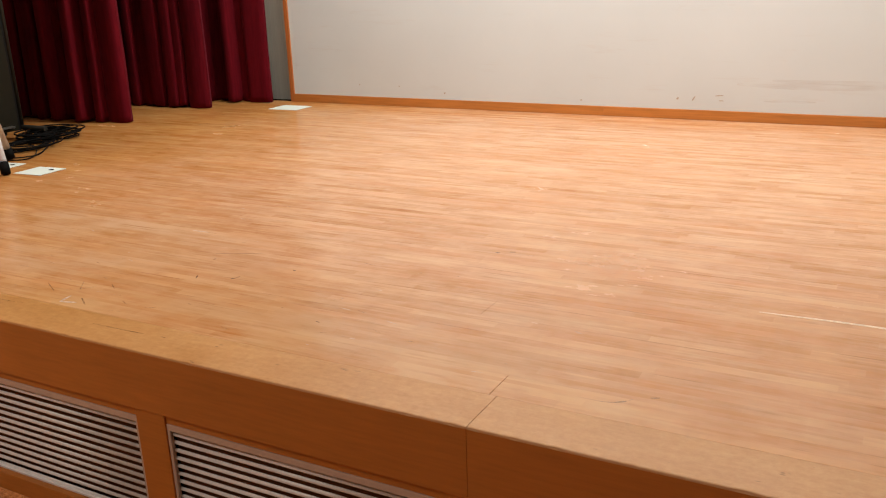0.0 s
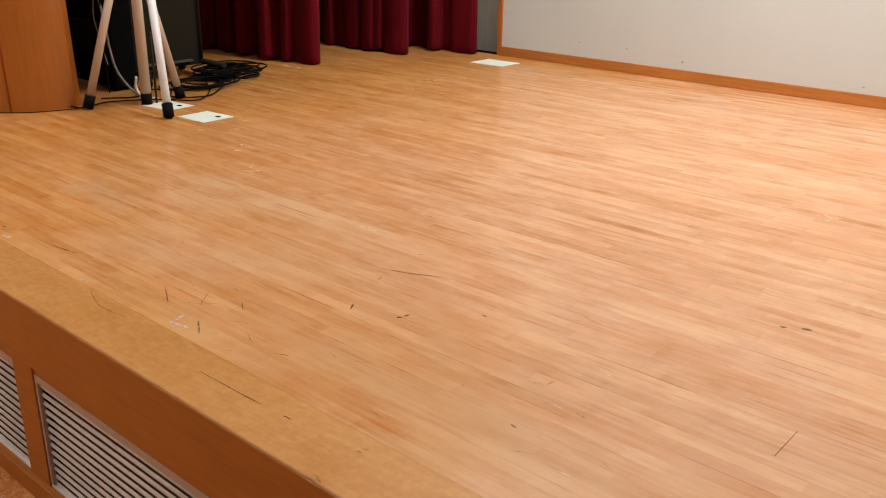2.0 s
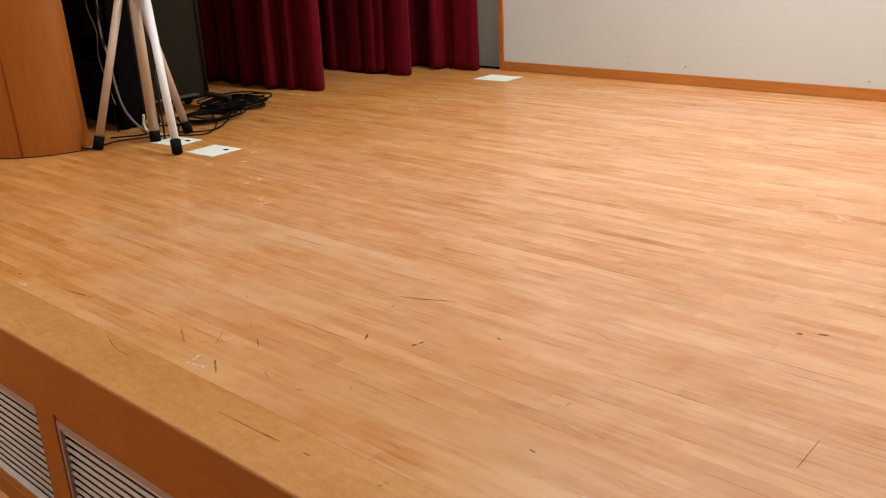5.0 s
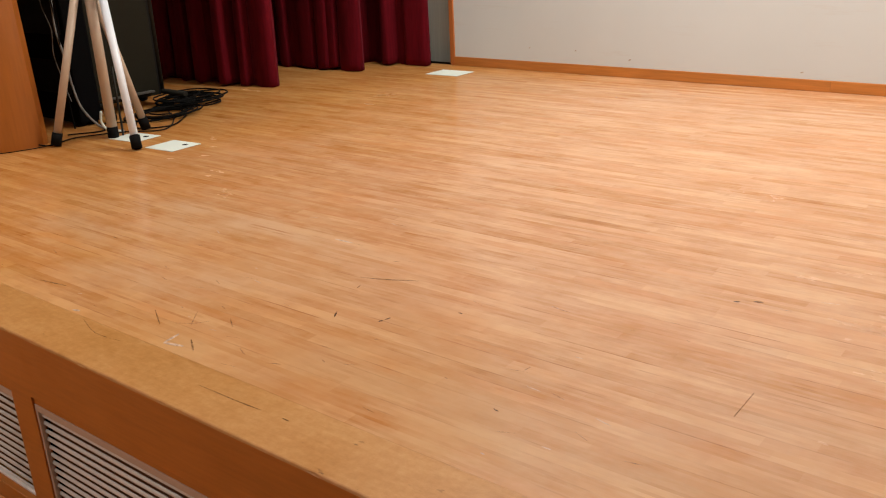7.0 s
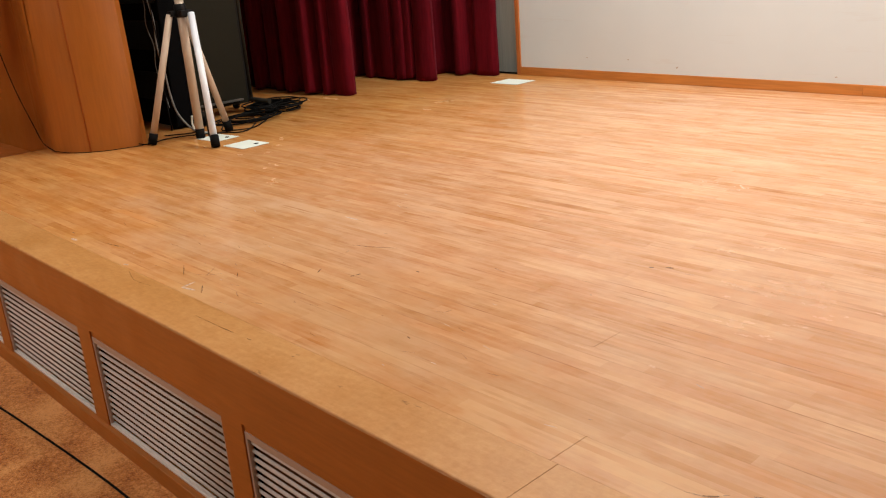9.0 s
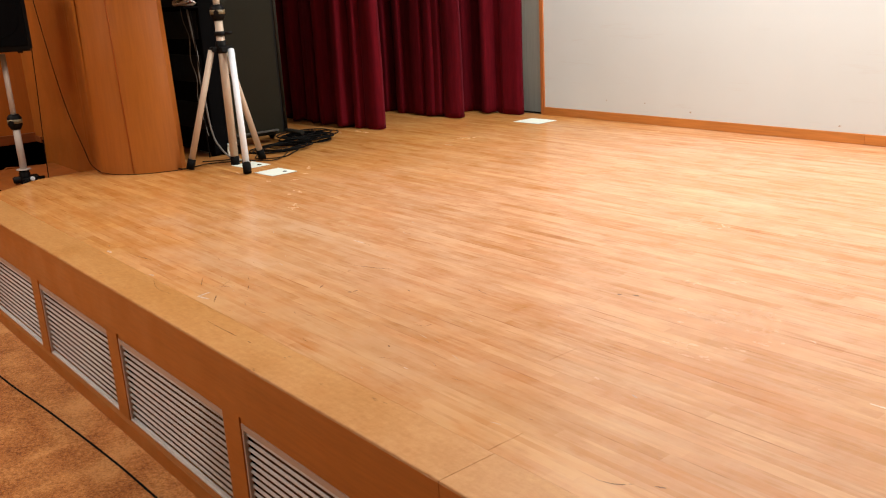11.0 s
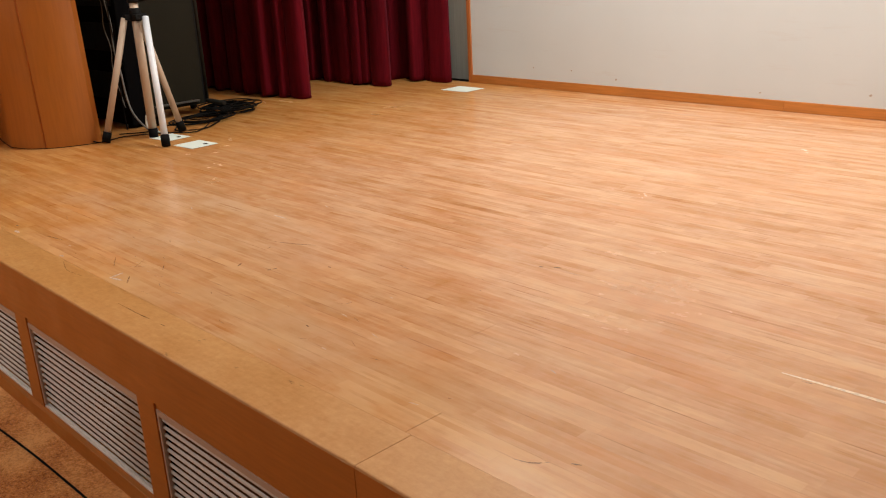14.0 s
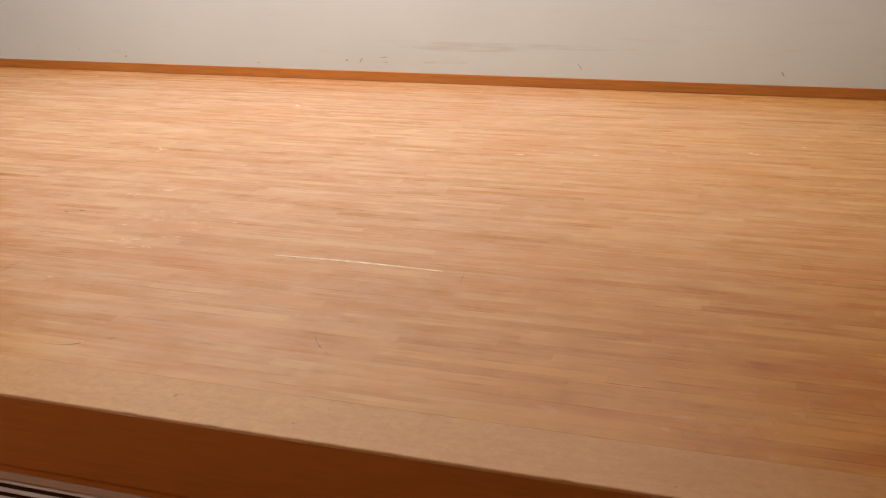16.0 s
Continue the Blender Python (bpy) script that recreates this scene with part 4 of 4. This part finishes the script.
# ---- lamp housings in the ceiling, assumed and out of view ----
for _, x, y, sx, sy, _ in LAMPS:
    lamp = base("ceiling_light", x, y, CEIL)
    tagged(lamp, "assumed white ceiling light housing, out of view and without glow", "ceiling light", "ceiling lights")
    bm = bmesh.new()
    for s in (-1, 1):
        box_into(bm, x - sx / 2 - 0.04, x + sx / 2 + 0.04, y + s * (sy / 2 + 0.02) - 0.015, y + s * (sy / 2 + 0.02) + 0.015, CEIL - 0.16, CEIL, 0.004)
        box_into(bm, x + s * (sx / 2 + 0.02) - 0.015, x + s * (sx / 2 + 0.02) + 0.015, y - sy / 2 - 0.005, y + sy / 2 + 0.005, CEIL - 0.16, CEIL, 0.004)
    part("housing", bm, M_CEIL, lamp)
    box("diffuser", x - sx / 2, x + sx / 2, y - sy / 2, y + sy / 2, CEIL - 0.155, CEIL - 0.14, M_CEIL, 0, lamp)


# ---- scuffs and scratches ----
def ribbon(points, width, thick=0.0012):
    """A thin stroke lying in the plane z = 0, tapering at both ends."""
    pts = [Vector((*p, 0)) for p in points]
    pts = smooth_line(pts, 4) if len(pts) > 2 else [pts[0].lerp(pts[1], k / 4) for k in range(5)]
    bm = bmesh.new()
    rows = []
    for i, p in enumerate(pts):
        d = (pts[min(i + 1, len(pts) - 1)] - pts[max(i - 1, 0)]).normalized()
        w = width * (0.25 + 0.75 * math.sin(math.pi * (i + 0.5) / len(pts)))
        side = Vector((-d.y, d.x, 0)) * w / 2
        rows.append([bm.verts.new(p + side), bm.verts.new(p - side)])
    for a, b in zip(rows, rows[1:]):
        bm.faces.new((a[0], a[1], b[1], b[0]))
    return bm


def scuff_paint(name, colour, thin, thick):
    """A rubbed mark, worn through to the wood in places."""
    n = Nodes(name)
    p = n.place()
    f = n.math("ADD", n.math("MULTIPLY", n.noise(p, 70, 3, 0.6), 0.6), n.math("MULTIPLY", n.noise(p, 280, 2), 0.4))
    return n.set(n.ramp(f, [(0.35, shade(colour, 0.8)), (0.65, shade(colour, 1.2))]), 0.45, 0.0, Alpha=n.span(f, 0.38, 0.58, thin, thick), **{"Specular IOR Level": 0.2})


M_SCUFF = scuff_paint("black_scuff", (0.050, 0.022, 0.010), 0.35, 0.95)
M_SCUFF_BROWN = scuff_paint("brown_scuff", (0.15, 0.056, 0.019), 0.0, 0.65)
M_SCUFF_FAINT = scuff_paint("faint_scuff", (0.20, 0.075, 0.028), 0.0, 0.55)
M_SCRATCH = scuff_paint("raw_wood_scratch", (0.82, 0.65, 0.48), 0.85, 1.0)
M_SCUFF_PALE = scuff_paint("pale_scuff", (0.70, 0.53, 0.41), 0.55, 0.72)
M_SMUDGE = plain("grey_smudge", (0.46, 0.43, 0.39), 0.8, 0, 0.3, 60, gloss=0.2)
# marks on the front edge board and the boards beside it
FRONT_MARKS = [
    (M_SCUFF_BROWN, 0.005, [(-1.776, 0.145), (-1.676, 0.116), (-1.577, 0.124)]), (M_SCUFF_BROWN, 0.006, [(-1.236, 0.091), (-1.108, 0.092), (-1.041, 0.095)]),
    (M_SCUFF, 0.005, [(-0.981, 0.097), (-0.962, 0.098)]), (M_SCUFF_BROWN, 0.009, [(-1.439, 0.224), (-1.386, 0.190)]),
    (M_SCUFF_BROWN, 0.006, [(-1.666, 0.283), (-1.580, 0.236)]), (M_SCUFF_FAINT, 0.005, [(-1.554, 0.262), (-1.510, 0.287), (-1.486, 0.319)]),
    (M_SCUFF_FAINT, 0.005, [(-1.562, 0.338), (-1.507, 0.274)]), (M_SCUFF_BROWN, 0.005, [(-1.454, 0.356), (-1.412, 0.328)]),
    (M_SCUFF_PALE, 0.016, [(-1.481, 0.177), (-1.491, 0.228)]), (M_SCUFF_PALE, 0.018, [(-1.481, 0.177), (-1.424, 0.191)]),
    (M_SCUFF_PALE, 0.022, [(-2.325, 0.177), (-2.282, 0.177)]), (M_SCUFF_PALE, 0.016, [(-1.860, 0.165), (-1.835, 0.170)]),
    (M_SCUFF, 0.010, [(-2.401, 0.210), (-2.382, 0.211)]), (M_SCUFF_BROWN, 0.010, [(-2.145, 0.231), (-2.036, 0.247)]),
]
# marks in the middle of the stage
MIDDLE_MARKS = [
    (M_SCUFF, 0.006, [(-1.362, 0.738), (-1.288, 0.763), (-1.206, 0.803)]),
    (M_SCUFF_BROWN, 0.006, [(-1.316, 0.677), (-1.321, 0.695)]), (M_SCUFF, 0.008, [(-1.236, 0.506), (-1.254, 0.534)]),
    (M_SCUFF, 0.012, [(-1.124, 0.546), (-1.117, 0.557)]), (M_SCUFF, 0.009, [(-1.117, 0.562), (-1.113, 0.579)]),
    (M_SCUFF, 0.008, [(-0.988, 0.694), (-0.975, 0.693)]), (M_SCUFF, 0.007, [(-0.652, 0.360), (-0.638, 0.357)]),
    (M_SCUFF_BROWN, 0.006, [(-0.688, 0.523), (-0.685, 0.548)]), (M_SCUFF, 0.013, [(-0.449, 1.114), (-0.435, 1.120)]),
    (M_SCUFF, 0.015, [(-0.408, 1.139), (-0.386, 1.147)]), (M_SCUFF_FAINT, 0.006, [(-0.812, 0.851), (-0.785, 0.844), (-0.757, 0.842)]),
    (M_SCUFF, 0.016, [(-1.952, 3.378), (-1.926, 3.390)]), (M_SCUFF_BROWN, 0.022, [(-3.441, 2.872), (-3.420, 2.915), (-3.405, 2.953)]),
    (M_SCUFF_PALE, 0.016, [(-1.650, 0.933), (-1.573, 0.934)]),
]
# marks towards the far end of the stage
END_MARKS = [
    (M_SCRATCH, 0.020, [(0.446, 0.906), (0.700, 0.913), (0.965, 0.905)]), (M_SCUFF_BROWN, 0.010, [(0.499, 0.894), (0.522, 0.896)]),
    (M_SCUFF_BROWN, 0.018, [(1.420, 2.874), (1.525, 2.890)]), (M_SCUFF_FAINT, 0.006, [(0.784, 0.433), (0.816, 0.384), (0.859, 0.340)]),
    (M_SCUFF_FAINT, 0.006, [(1.028, 0.899), (1.037, 0.818)]), (M_SCUFF_FAINT, 0.007, [(0.220, 0.226), (0.259, 0.239), (0.284, 0.266)]), (M_SCUFF_BROWN, 0.005, [(0.250, 0.235), (0.272, 0.251)]),
    (M_SCUFF_BROWN, 0.008, [(0.317, 0.287), (0.336, 0.296)]),
]
STROKES = FRONT_MARKS + MIDDLE_MARKS + END_MARKS
scuffs = random.Random(23)
for k in range(64):
    sx, sy = scuffs.gauss(-1.25, 0.55), 0.18 + abs(scuffs.gauss(0.25, 0.35))
    turn, size = scuffs.uniform(-0.45, 0.45), scuffs.uniform(0.008, 0.05)
    kind = scuffs.choice((M_SCUFF_FAINT, M_SCUFF_FAINT, M_SCUFF_BROWN, M_SCUFF_PALE))
    STROKES.append((kind, scuffs.uniform(0.0025, 0.005), [(sx, sy), (sx + size * math.cos(turn) * 0.5, sy + size * math.sin(turn) * 0.55), (sx + size * math.cos(turn), sy + size * math.sin(turn))]))
for material, width, pts in STROKES:
    bm = ribbon(pts, width * 0.6)
    bm.transform(Matrix.Translation((0, 0, ZS + 0.0006)))
    part("scuff_mark", bm, material, stage)
smear_paint = Nodes("faint_smear")
M_SMEAR = smear_paint.set((0.55, 0.42, 0.37), 0.8, 0.0, Alpha=smear_paint.span(smear_paint.noise(smear_paint.place((1, 1, 6)), 5.0, 3), 0.36, 0.66, 0.0, 0.13))
for width, pts in [(0.040, [(-0.2, 0.800), (0.15, 0.796), (0.62, 0.795)]), (0.030, [(0.0, 0.825), (0.6, 0.818), (1.25, 0.812)]), (0.016, [(-0.04, 0.704), (0.24, 0.707)])]:
    bm = ribbon(pts, width)
    bm.transform(Matrix.Translation((0, BACK - 0.0008, 0)) @ pose(0, 0, 0, 90))
    part("smear", bm, M_SMEAR, north)
SMUDGES = [
    (0.016, [(-0.552, 0.700), (-0.538, 0.708)]), (0.012, [(-0.457, 0.694), (-0.440, 0.720)]), (0.008, [(-0.320, 0.727), (-0.275, 0.731)]), (0.006, [(-0.30, 0.70), (-0.27, 0.698)]),
    (0.008, [(0.915, 0.725), (0.938, 0.690)]), (0.012, [(2.045, 0.715), (2.06, 0.690)]), (0.014, [(-2.166, 0.680), (-2.152, 0.688)]), (0.010, [(-2.865, 0.725), (-2.855, 0.722)]), (0.010, [(-2.53, 0.722), (-2.52, 0.720)]),
    (0.010, [(-1.17, 0.671), (-1.155, 0.674)]),
]
for width, pts in SMUDGES:
    bm = ribbon(pts, width * 0.75)
    bm.transform(Matrix.Translation((0, BACK - 0.0012, 0)) @ pose(0, 0, 0, 90))
    part("smudge", bm, M_SMUDGE, north)
